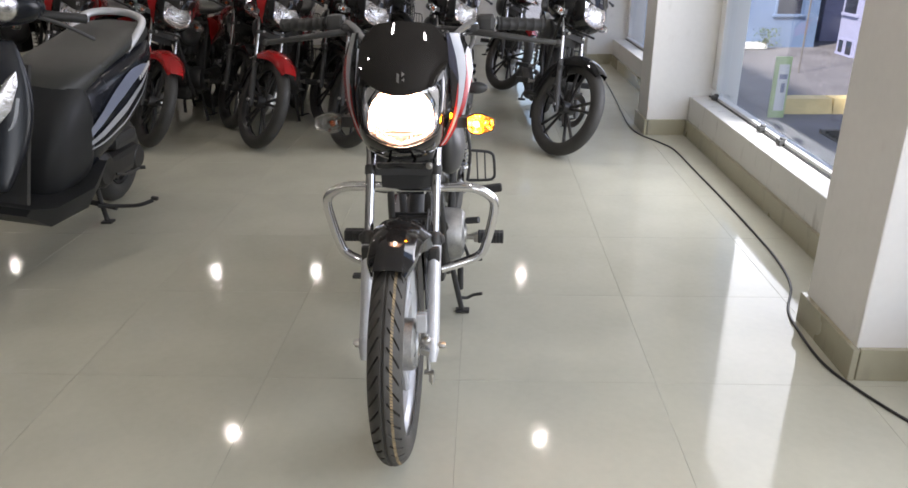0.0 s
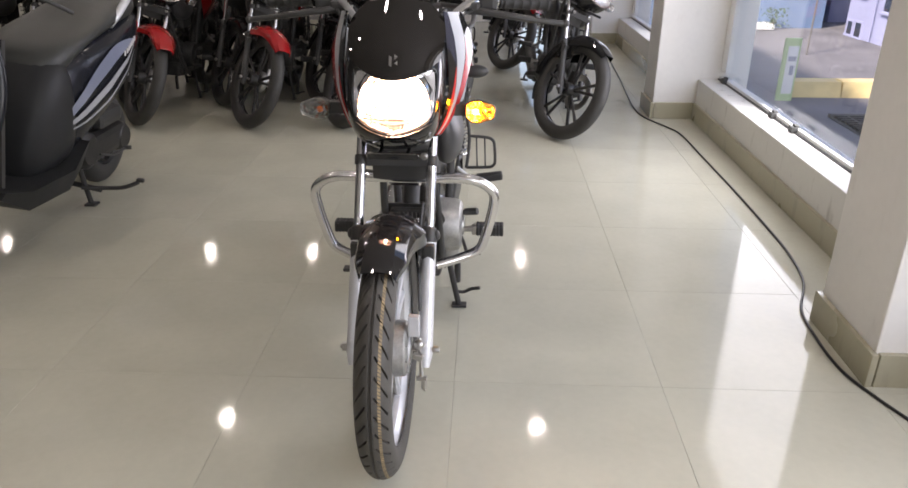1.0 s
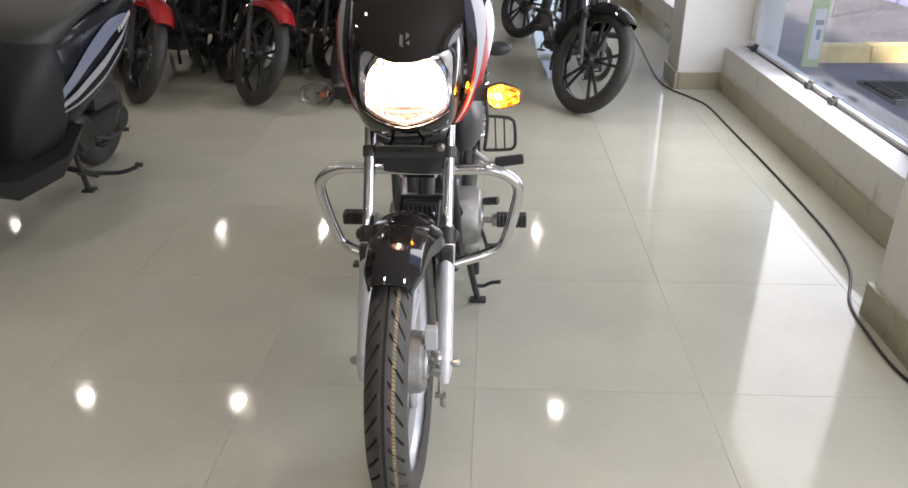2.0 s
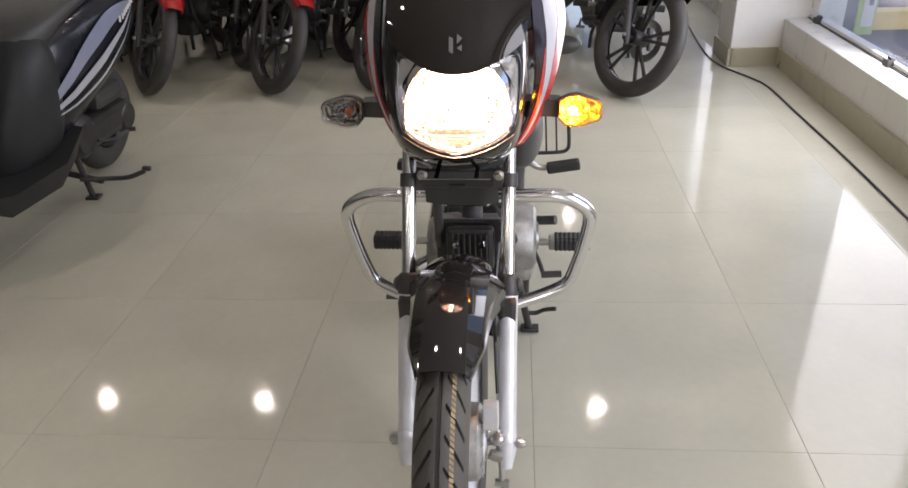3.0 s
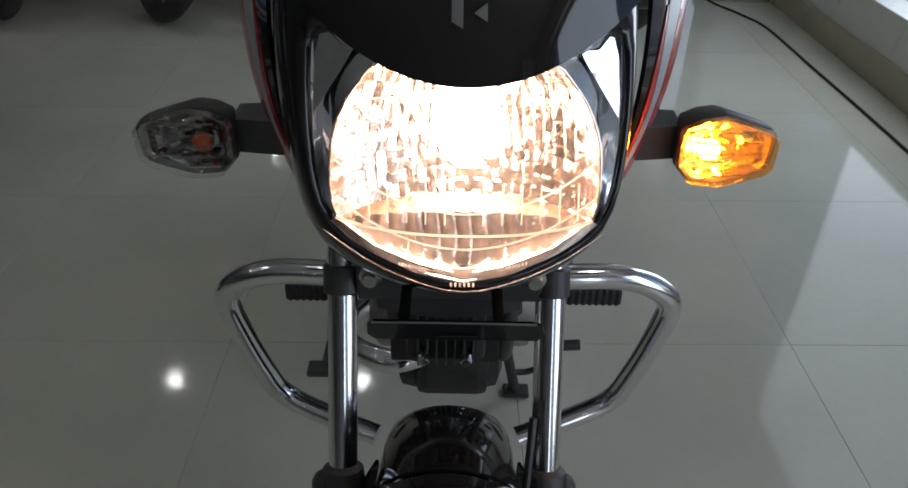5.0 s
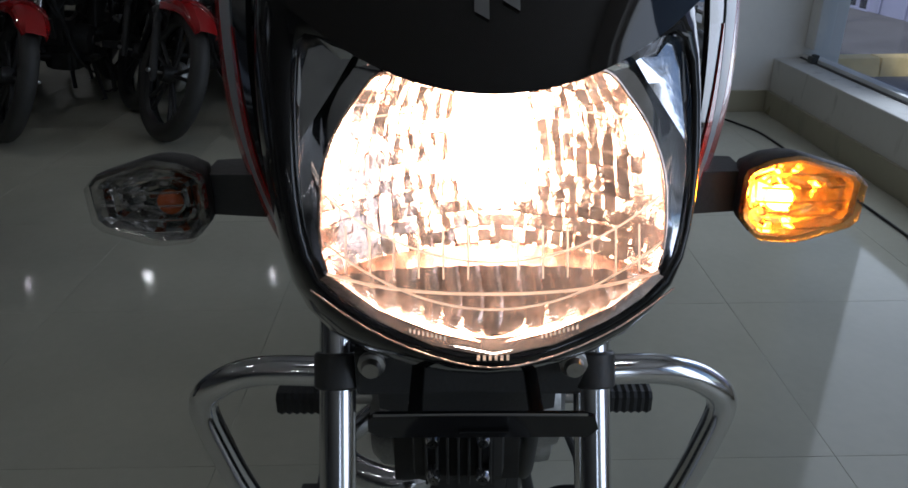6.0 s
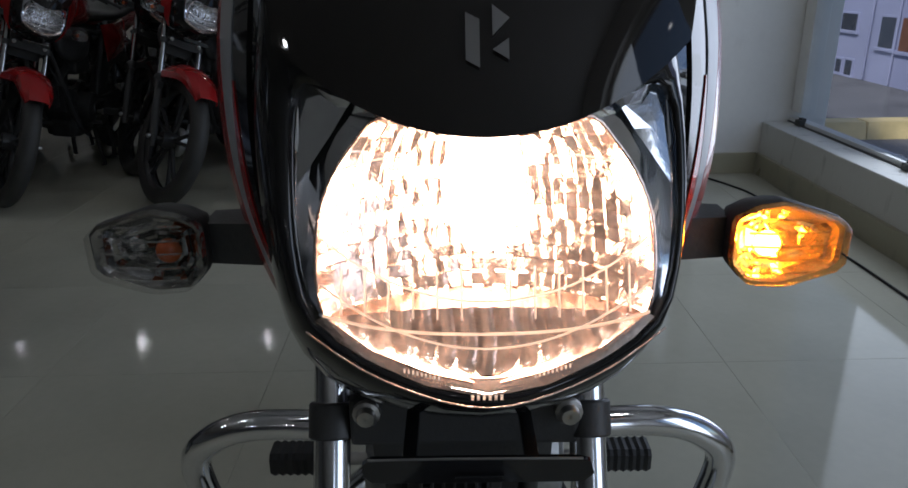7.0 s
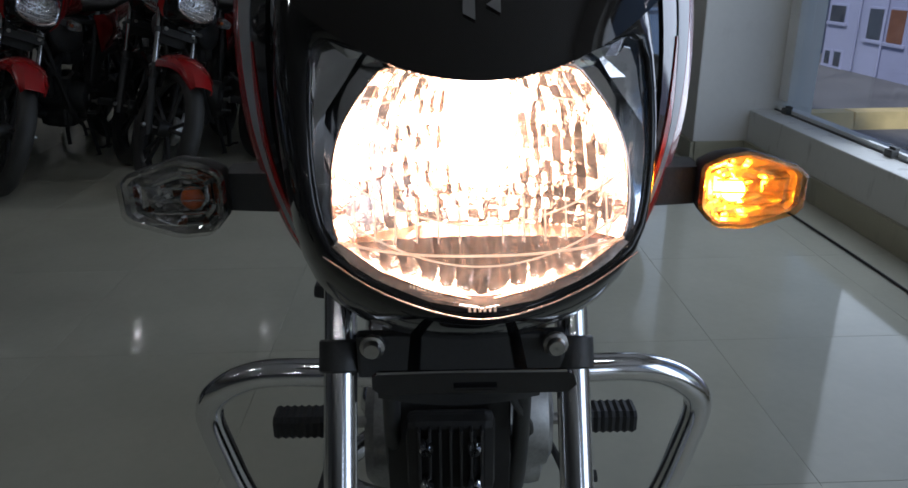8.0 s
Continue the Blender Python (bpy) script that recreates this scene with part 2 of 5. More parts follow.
# ---- shape tools ----
class Shape:
    """Collects points and faces of one mesh."""

    def __init__(self):
        self.v, self.f, self.flat = [], [], []

    def add(self, verts, faces):
        k = len(self.v)
        self.v += [tuple(p) for p in verts]
        self.f += [tuple(i + k for i in q) for q in faces]
        return self

    def box(self, c, s, bev=0.0, turn=None):
        """A box at centre c of size s with chamfered edges."""
        h = [d / 2 for d in s]
        bm = bmesh.new()
        bmesh.ops.create_cube(bm, size=1)
        for q in bm.verts:
            q.co = Vector((q.co.x * s[0], q.co.y * s[1], q.co.z * s[2]))
        if bev:
            bmesh.ops.bevel(bm, geom=bm.edges[:], offset=min(bev, min(h) * 0.9), segments=2, affect="EDGES", profile=0.6)
        k = len(self.f)
        m = Matrix.Translation(c) @ (turn.to_4x4() if turn else Matrix())
        bm.transform(m)
        bm.verts.index_update()
        self.add([q.co for q in bm.verts], [[q.index for q in fc.verts] for fc in bm.faces])
        bm.free()
        self.flat += range(k, len(self.f))
        return self

    def loft(self, rings, closed=True, cap=True):
        n = len(rings[0])
        verts = [p for r in rings for p in r]
        faces = []
        for i in range(len(rings) - 1):
            for j in range(n if closed else n - 1):
                a, b = i * n + j, i * n + (j + 1) % n
                faces.append((a, b, b + n, a + n))
        if cap and closed:
            faces.append(tuple(range(n))[::-1])
            faces.append(tuple((len(rings) - 1) * n + j for j in range(n)))
        return self.add(verts, faces)

    def tube(self, pts, r, n=10, bend=0, closed=False, flat=1.0):
        """A round bar along pts; bend: points added between two of them on a smooth curve."""
        pts = [Vector(p) for p in pts]
        if bend:
            out, m = [], len(pts)
            for i in range(m if closed else m - 1):
                p0 = pts[(i - 1) % m] if closed or i else pts[i]
                p1, p2 = pts[i], pts[(i + 1) % m]
                p3 = pts[(i + 2) % m] if closed or i + 2 < m else p2
                for k in range(bend):
                    t = k / bend
                    out.append(0.5 * ((2 * p1) + (p2 - p0) * t + (2 * p0 - 5 * p1 + 4 * p2 - p3) * t * t + (3 * p1 - p0 - 3 * p2 + p3) * t ** 3))
            if not closed:
                out.append(pts[-1])
            pts = out
        rings, up = [], None
        m = len(pts)
        for i, p in enumerate(pts):
            a = pts[(i - 1) % m] if closed else pts[max(i - 1, 0)]
            b = pts[(i + 1) % m] if closed else pts[min(i + 1, m - 1)]
            d = (b - a).normalized()
            if up is None:
                up = d.orthogonal().normalized()
            up = (up - d * up.dot(d)).normalized()
            side = d.cross(up)
            rad = r[i * (len(r) - 1) // max(m - 1, 1)] if isinstance(r, (list, tuple)) else r
            rings.append([p + (up * math.cos(2 * math.pi * j / n) * flat + side * math.sin(2 * math.pi * j / n)) * rad for j in range(n)])
        if closed:
            rings.append(rings[0])
        return self.loft(rings, True, not closed)

    def lathe(self, profile, c=(0, 0, 0), axis="X", n=32, cap=True, closed=False):
        """Turns (radius, along) pairs round an axis through c."""
        rings = []
        for r, s in profile:
            ring = []
            for j in range(n):
                a = 2 * math.pi * j / n
                u, w = r * math.cos(a), r * math.sin(a)
                q = {"X": (s, u, w), "Y": (u, s, w), "Z": (u, w, s)}[axis]
                ring.append((c[0] + q[0], c[1] + q[1], c[2] + q[2]))
            rings.append(ring)
        if closed:
            rings.append(rings[0])
        return self.loft(rings, True, cap and not closed)

    def rod(self, a, b, r, n=12):
        return self.tube([a, b], r, n)

    def prism(self, outline, axis, lo, hi):
        """A flat outline pushed along an axis from lo to hi."""
        put = {"X": lambda a, b, s: (s, a, b), "Y": lambda a, b, s: (a, s, b), "Z": lambda a, b, s: (a, b, s)}[axis]
        return self.loft([[put(a, b, lo) for a, b in outline], [put(a, b, hi) for a, b in outline]])

    def ball(self, c, r, nu=16, nv=10):
        rings = []
        for i in range(nv + 1):
            a = math.pi * (i + 0.001) / (nv + 0.002)
            rings.append([(c[0] + r[0] * math.sin(a) * math.cos(2 * math.pi * j / nu), c[1] + r[1] * math.sin(a) * math.sin(2 * math.pi * j / nu),
                           c[2] + r[2] * math.cos(a)) for j in range(nu)])
        return self.loft(rings)

    def grid(self, fn, nu, nv, thick=0.0):
        """A sheet fn(u, v) over 0..1; with a thickness it has a second skin behind."""
        pts = [[Vector(fn(i / nu, j / nv)) for j in range(nv + 1)] for i in range(nu + 1)]
        w = nv + 1
        verts = [p for row in pts for p in row]
        faces = [(i * w + j, i * w + j + 1, (i + 1) * w + j + 1, (i + 1) * w + j) for i in range(nu) for j in range(nv)]
        if thick:
            back = []
            for i in range(nu + 1):
                for j in range(nv + 1):
                    du = pts[min(i + 1, nu)][j] - pts[max(i - 1, 0)][j]
                    dv = pts[i][min(j + 1, nv)] - pts[i][max(j - 1, 0)]
                    back.append(pts[i][j] + du.cross(dv).normalized() * thick)
            k = len(verts)
            faces += [tuple(q + k for q in fc[::-1]) for fc in faces]
            edge = [i * w for i in range(nu + 1)] + [nu * w + j for j in range(1, w)] + [i * w + nv for i in range(nu - 1, -1, -1)] + list(range(nv - 1, 0, -1))
            faces += [(edge[i], edge[(i + 1) % len(edge)], edge[(i + 1) % len(edge)] + k, edge[i] + k) for i in range(len(edge))]
            verts += back
        return self.add(verts, faces)

    def mirror(self):
        """Adds the same again on the other side of x = 0."""
        return self.add([(-x, y, z) for x, y, z in self.v], [q[::-1] for q in self.f])

    def moved(self, m):
        self.v = [tuple(m @ Vector(p)) for p in self.v]
        return self


def mesh_of(name, shape, material, sharp=35, sub=0):
    me = bpy.data.meshes.new(name)
    me.from_pydata(shape.v, [], shape.f)
    bm = bmesh.new()
    bm.from_mesh(me)
    bmesh.ops.recalc_face_normals(bm, faces=bm.faces)
    bm.to_mesh(me)
    bm.free()
    if not sub:
        me.set_sharp_from_angle(angle=radians(sharp))
    even = [True] * len(me.polygons)
    for i in shape.flat:
        even[i] = False
    me.polygons.foreach_set("use_smooth", even)
    me.materials.append(material)
    return me


def part(name, shape, material, parent, label="", sharp=35, sub=0):
    """One mesh object under a thing or under a part."""
    ob = new(name, mesh_of(name, shape, material, sharp, sub))
    ob.parent = parent
    if sub:
        s = ob.modifiers.new("round", "SUBSURF")
        s.levels = s.render_levels = sub
    return tagged(ob, label)


def thing(name, shape, material, label, category, group="", kind="", sharp=35, sub=0):
    ob = part(name, shape, material, None, label, sharp, sub)
    return tagged(ob, label, category, group, kind)


def base(name, label, category, m=None, group=""):
    ob = new(name)
    ob.empty_display_size = 0.05
    if m is not None:
        ob.matrix_world = m
    return tagged(ob, label, category, group)


# ---- the showroom ----
X0, X1, Y0, Y1, H = -9.0, 1.765, -4.6, 10.1, 2.37
COLS = [(-0.85, -0.48), (2.085, 2.45), (5.19, 5.5), (8.4, 8.75)]   # pillars along the window side
PX, SX, SILL = 1.32, 1.6, 0.265

floor = thing("floor", Shape().box(((X0 + X1) / 2, (Y0 + Y1) / 2, -0.104), (X1 - X0 + 0.3, Y1 - Y0 + 0.3, 0.2)), GROUT,
              "glossy beige floor of large polished tiles", "floor", kind="structure")
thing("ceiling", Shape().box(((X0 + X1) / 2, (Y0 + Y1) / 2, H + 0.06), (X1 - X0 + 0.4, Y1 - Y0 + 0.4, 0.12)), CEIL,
      "plain grey painted ceiling with recessed downlights", "ceiling", kind="structure")
thing("wall_west", Shape().box((X0 - 0.1, (Y0 + Y1) / 2, H / 2), (0.2, Y1 - Y0, H)), CLOSEWALL, "plain grey wall closing the showroom out of view", "wall", kind="structure")
thing("wall_south", Shape().box(((X0 + X1) / 2, Y0 - 0.1, H / 2), (X1 - X0 + 0.4, 0.2, H)), CLOSEWALL, "plain grey unseen wall closing the showroom's near end", "wall", kind="structure")
# the far wall with a tall glazed door opening
DX0, DX1, DH = 0.5, 1.05, 2.1
wn_ = Shape().box(((X0 + DX0) / 2, Y1 + 0.1, H / 2), (DX0 - X0 + 0.2, 0.2, H)).box(((DX1 + X1 + 0.2) / 2, Y1 + 0.1, H / 2), (X1 + 0.2 - DX1, 0.2, H))
wn_.box(((DX0 + DX1) / 2, Y1 + 0.1, (H + DH) / 2), (DX1 - DX0, 0.2, H - DH))
thing("wall_north", wn_, WALL, "white painted far wall with a tall glazed opening", "wall", kind="structure")
door = thing("door_1", Shape().box((DX0 + 0.025, Y1 + 0.1, DH / 2), (0.05, 0.06, DH), 0.004).box((DX1 - 0.025, Y1 + 0.1, DH / 2), (0.05, 0.06, DH), 0.004)
             .box(((DX0 + DX1) / 2, Y1 + 0.1, DH - 0.025), (DX1 - DX0 - 0.1, 0.06, 0.05), 0.004).box(((DX0 + DX1) / 2, Y1 + 0.1, 0.04), (DX1 - DX0 - 0.1, 0.06, 0.08), 0.004),
             FRAME, "narrow white-framed glazed door in the far wall", "door", kind="structure")
dp = part("pane", Shape().box(((DX0 + DX1) / 2, Y1 + 0.1, DH / 2 + 0.02), (DX1 - DX0 - 0.1, 0.008, DH - 0.13)), PANE, door)
dp.visible_shadow = False

# window side: pillars, low walls with sills, frames and panes
for i, (a, b) in enumerate(COLS):
    p = thing("pillar_%d" % (i + 1), Shape().box(((PX + X1 + 0.16) / 2, (a + b) / 2, H / 2), (X1 + 0.16 - PX, b - a, H), 0.008), WALL,
              "square white painted pillar between the windows", "pillar", kind="structure")
    s = Shape()
    for c, d in (((PX - 0.006, (a + b) / 2, 0.054), (0.02, b - a + 0.034, 0.108)), (((PX + SX) / 2 - 0.002, a - 0.006, 0.054), (SX - PX - 0.02, 0.02, 0.108)),
                 (((PX + SX) / 2 - 0.002, b + 0.006, 0.054), (SX - PX - 0.02, 0.02, 0.108))):
        s.box(c, d, 0.003)
    part("baseboard", s, SKIRT, p, "olive-beige tile skirting")
# the first bay is out of view; its window is added for fill light
bays = [(Y0, COLS[0][0])] + [(COLS[i][1], COLS[i + 1][0]) for i in range(3)] + [(COLS[3][1], Y1)]
for i, (a, b) in enumerate(bays):
    mid, ln_ = (a + b) / 2, b - a
    low = thing("sill_wall_%d" % (i + 1), Shape().box(((SX + X1 + 0.054) / 2, mid, SILL / 2), (X1 + 0.054 - SX, ln_ - 0.004, SILL), 0.006), SILL_PAINT,
                "low white painted wall with a scuffed ledge", "low wall", kind="structure")
    part("baseboard", Shape().box((SX - 0.006, mid, 0.054), (0.02, ln_ - 0.03, 0.108), 0.003), SKIRT, low, "olive-beige tile skirting")
    head = 2.12
    part("lintel", Shape().box((X1 + 0.03, mid, (head + H) / 2), (0.26, ln_ - 0.004, H - head - 0.004), 0.005), WALL, low)
    w = thing("window_%d" % (i + 1), Shape().box((X1 - 0.003, mid, SILL + 0.011), (0.05, ln_ - 0.006, 0.022), 0.0015).box((X1 + 0.01, mid, head - 0.028), (0.075, ln_ - 0.006, 0.05), 0.004)
              .box((X1 + 0.01, b - 0.055, (SILL + head) / 2), (0.075, 0.1, head - SILL - 0.11), 0.004).box((X1 + 0.01, a + 0.055, (SILL + head) / 2), (0.075, 0.1, head - SILL - 0.11), 0.004),
              FRAME, "large fixed shop window in a white painted frame", "window", kind="structure")
    pane = part("pane", Shape().box((X1 + 0.005, mid, (SILL + 0.03 + head - 0.05) / 2), (0.008, ln_ - 0.2, head - SILL - 0.08)), PANE, w, "clear glass pane")
    pane.visible_shadow = False
    if i < 4:
        # area lamp in the opening stands in for sky light
        ld = bpy.data.lights.new("window_light", "AREA")
        ld.shape, ld.size, ld.size_y, ld.energy, ld.color = "RECTANGLE", ln_ - 0.25, 1.1, DAY * (ln_ / 2.5) * (0.28 if i == 3 else 1.0), (0.86, 0.92, 1.0)
        wl = new("window_light", ld)
        wl.matrix_world = pose(X1 - 0.01, mid, head - 0.62, 0, 90, 0)
    g = part("gasket", Shape().box((X1 - 0.034, mid, SILL + 0.003), (0.012, ln_ - 0.01, 0.006), 0.001), GASKET, w, "grey dirty sealant line")
    for k in range(2 if i != 2 else 3):
        cy = {1: 0.9, 2: 0.0, 3: 0.8}.get(i, 0.6) + a + 0.3 + k * 0.27
        if i == 2:
            cy = (3.88, 4.17, 5.05)[k]
        part("clip", Shape().box((X1 - 0.04, cy, SILL + 0.016), (0.03, 0.05, 0.03), 0.003).box((X1 - 0.03, cy, SILL + 0.034), (0.02, 0.04, 0.012), 0.002), GASKET, w, "grey metal clip")

# downlights in a regular grid
def downlight(x, y):
    s = Shape().lathe([(0.043, H - 0.001), (0.061, H - 0.001), (0.063, H - 0.006), (0.057, H - 0.01), (0.045, H - 0.008), (0.0412, H - 0.0015)], (x, y, 0), "Z", 24, False, True)
    d = thing("downlight", s, CHROME, "small round recessed ceiling downlight, switched on", "ceiling light", "downlights in the ceiling grid")
    part("lamp_disc", Shape().lathe([(0.0005, H - 0.003), (0.0405, H - 0.003), (0.0405, H - 0.0005), (0.0005, H - 0.0005)], (x, y, 0), "Z", 24, False), DOWNLIGHT, d, "glowing white lamp disc")


for i in range(6):
    for y in (-1.32, 1.79, 4.9, 8.01):
        if y > 3 or i < 4:
            downlight(0.656 - 1.215 * i, y)

# ---- the street outside ----
G = -0.6
thing("ground", Shape().box((60, 0, G - 0.1), (420, 600, 0.2)), ROAD, "grey worn asphalt street outside the windows", "road", kind="structure")
thing("pavement", Shape().box((2.55, 3.0, G + 0.06), (0.9, 26, 0.2), 0.01), PAVE, "grey concrete pavement along the shop front", "pavement", kind="structure")
thing("outer_wall", Shape().box((-3.1, 3.0, G / 2 - 0.1), (10.1, 13.2, -G - 0.22)), PAVE, "plain concrete plinth under the showroom", "plinth", kind="structure")
for i in range(5):
    k = base("barrier", "yellow painted concrete kerb block at the roadside", "kerb", pose(3.88 + i * 0.605, 8.76, G), "roadside kerb blocks")
    part("block", Shape().loft([[(-0.3, -0.14, 0), (0.3, -0.14, 0), (0.3, 0.14, 0), (-0.3, 0.14, 0)], [(-0.29, -0.11, 0.17), (0.29, -0.11, 0.17), (0.29, 0.11, 0.17), (-0.29, 0.11, 0.17)]]), YELLOW, k)
sg = base("sign_board", "narrow pale green and white standing sign board", "sign", pose(3.425, 8.31, G))
part("board", Shape().box((0, 0, 0.36), (0.17, 0.03, 0.66), 0.006), SIGNGREEN, sg)
part("panel", Shape().box((0.01, -0.019, 0.36), (0.11, 0.006, 0.5), 0.002), SIGNWHITE, sg, "white panel with unreadable print")
part("print_bar", Shape().box((0.01, -0.024, 0.48), (0.08, 0.004, 0.05)).box((0.02, -0.024, 0.36), (0.04, 0.004, 0.1)), DECAL_BLUE, sg)


def house(label, m, wide, deep, tall, wall_mat, openings):
    """A plain plastered street house; its front is the local -y side. Openings: across, up, width, height, material."""
    h = base("house", label, "house", m, "houses across the street")
    part("wall", Shape().box((wide / 2, deep / 2, tall / 2), (wide, deep, tall)), wall_mat, h)
    part("roof", Shape().box((wide / 2, deep / 2, tall + 0.08), (wide + 0.3, deep + 0.3, 0.16), 0.02), PAVE, h)
    for c, z, w, t, pm in openings:
        wdw = part("window", Shape().box((c, -0.012, z - t / 2 - 0.03), (w + 0.14, 0.07, 0.05), 0.01).box((c, -0.006, z), (w + 0.08, 0.03, t + 0.06), 0.006), wall_mat, h)
        part("pane", Shape().box((c, -0.02, z), (w, 0.02, t)), pm, wdw)
    return h


lav = house("lavender plastered house with small dark windows", pose(6.42, 13.7, G, 0, 0, -90), 10, 5, 3.6, LAVENDER,
            [(0.33, 0.82, 0.42, 0.24, DARKGLASS), (1.38, 0.73, 0.34, 0.42, DARKGLASS), (1.9, 0.73, 0.36, 0.44, BROWNDOOR), (0.2, 0.14, 0.14, 0.2, DARKGLASS), (0.5, 0.14, 0.18, 0.22, DARKGLASS)]
            + [(c, 1.0, 0.4, 0.5, DARKGLASS) for c in (3.2, 4.6, 6.0, 7.6, 9.0)])
for c in (0.95, 1.62, 2.6):
    part("drain_pipe", Shape().rod((c, -0.03, 0.02), (c, -0.03, 3.3), 0.016, 8), LAVENDER, lav)
blue = house("sky blue plastered house closing the street", pose(1.72, 14.4, G), 4.6, 5, 3.8, SKYBLUE, [(4.05, 0.95, 0.42, 0.7, DARKGLASS), (2.9, 0.62, 0.36, 0.1, DARKGLASS), (2.2, 1.2, 0.5, 0.6, DARKGLASS)])
part("step", Shape().box((3.35, -0.2, 0.06), (0.55, 0.36, 0.1), 0.02), SIGNWHITE, blue, "pale concrete doorstep")
house("pale blue house further down the street", pose(6.8, 15.3, G), 5, 5, 3.4, LAVENDER, [(1.2, 1.2, 0.6, 0.8, DARKGLASS)])
post = base("post", "slim grey metal pole at the roadside", "pole", pose(4.93, 11.51, G))
part("shaft", Shape().tube([(0, 0, 0), (0.01, 0, 1.4), (0, 0, 2.9)], [0.014, 0.012, 0.01], 8, 3), PAVE, post)
grate = base("drain_grate", "dark iron grating over the roadside drain", "grate", pose(3.72, 7.35, G))
part("frame", Shape().box((0.65, -0.36, 0.02), (1.4, 0.05, 0.05), 0.006).box((0.65, 0.36, 0.02), (1.4, 0.05, 0.05), 0.006), PAVE, grate, "concrete edge of the drain")
part("channel", Shape().box((0.65, 0, 0.004), (1.4, 0.67, 0.008)), GASKET, grate)
for k in range(8):
    part("bar", Shape().box((0.65, -0.28 + k * 0.08, 0.028), (1.36, 0.018, 0.03), 0.003), ENGINE, grate)
for k in range(3):
    part("cross_bar", Shape().box((0.1 + k * 0.55, 0, 0.022), (0.02, 0.64, 0.03), 0.003), ENGINE, grate)
bush = base("shrub", "small green shrub at the foot of the wall", "shrub", pose(5.33, 14.13, G))
rng = random.Random(4)
s_ = Shape()
for k in range(160):
    a, r, z = rng.uniform(0, 6.3), rng.uniform(0, 0.2), rng.uniform(0.03, 0.36)
    c = Vector((r * math.cos(a) * 1.3, r * math.sin(a) * 0.7, z))
    d = Vector((rng.uniform(-1, 1), rng.uniform(-1, 1), rng.uniform(0, 1))).normalized() * 0.05
    e = d.orthogonal().normalized() * 0.018
    s_.add([c, c + d * 0.5 + e, c + d, c + d * 0.5 - e], [(0, 1, 2, 3)])
part("leaves", s_, LEAF, bush, "dull green leaves")
part("stem", Shape().rod((0, 0, 0), (0.01, 0, 0.2), 0.012, 8), BROWNDOOR, bush)


# ---- motorcycles ----
# a machine's own axes: x across, y to the rear, z up; the front axle stands over the origin
RAD, BASE_L = 0.3, 1.235
RAKE = 0.51
AXLE_Y = -0.013        # the axle stands a little ahead of the fork line


def fork_y(z):
    return RAKE * (z - RAD) - .011


def tyre_shape(rad, width, fine):
    """A tyre with a centre groove and slanting grooves on both shoulders."""
    nu, nv = (1300, 120) if fine else (72, 12)
    sec = width * 0.52
    s = Shape()
    rings = []
    for i in range(nu):
        a = 2 * math.pi * i / nu
        ring = []
        for j in range(nv):
            b = -2.3 + 4.6 * j / (nv - 1)          # round the section, 0 at the crown
            x, r = sec * math.sin(b), rad - sec * 1.15 + sec * 1.15 * math.cos(b)
            if fine and abs(b) < 1.45:
                arc = b * sec
                cut = 0.0
                if abs(arc) < 0.0024:
                    cut = 0.005
                ph = (a * rad - 1.45 * abs(arc) + (0.02 if arc > 0 else 0)) % 0.042
                if 0.0085 < abs(arc) < sec * 1.05 and ph < 0.006:
                    cut = 0.0065
                r -= cut * math.cos(b)
                x -= cut * math.sin(b)
            ring.append((x, r * math.cos(a), r * math.sin(a)))
        rings.append(ring)
    rings.append(rings[0])
    return s.loft(rings, False, False)


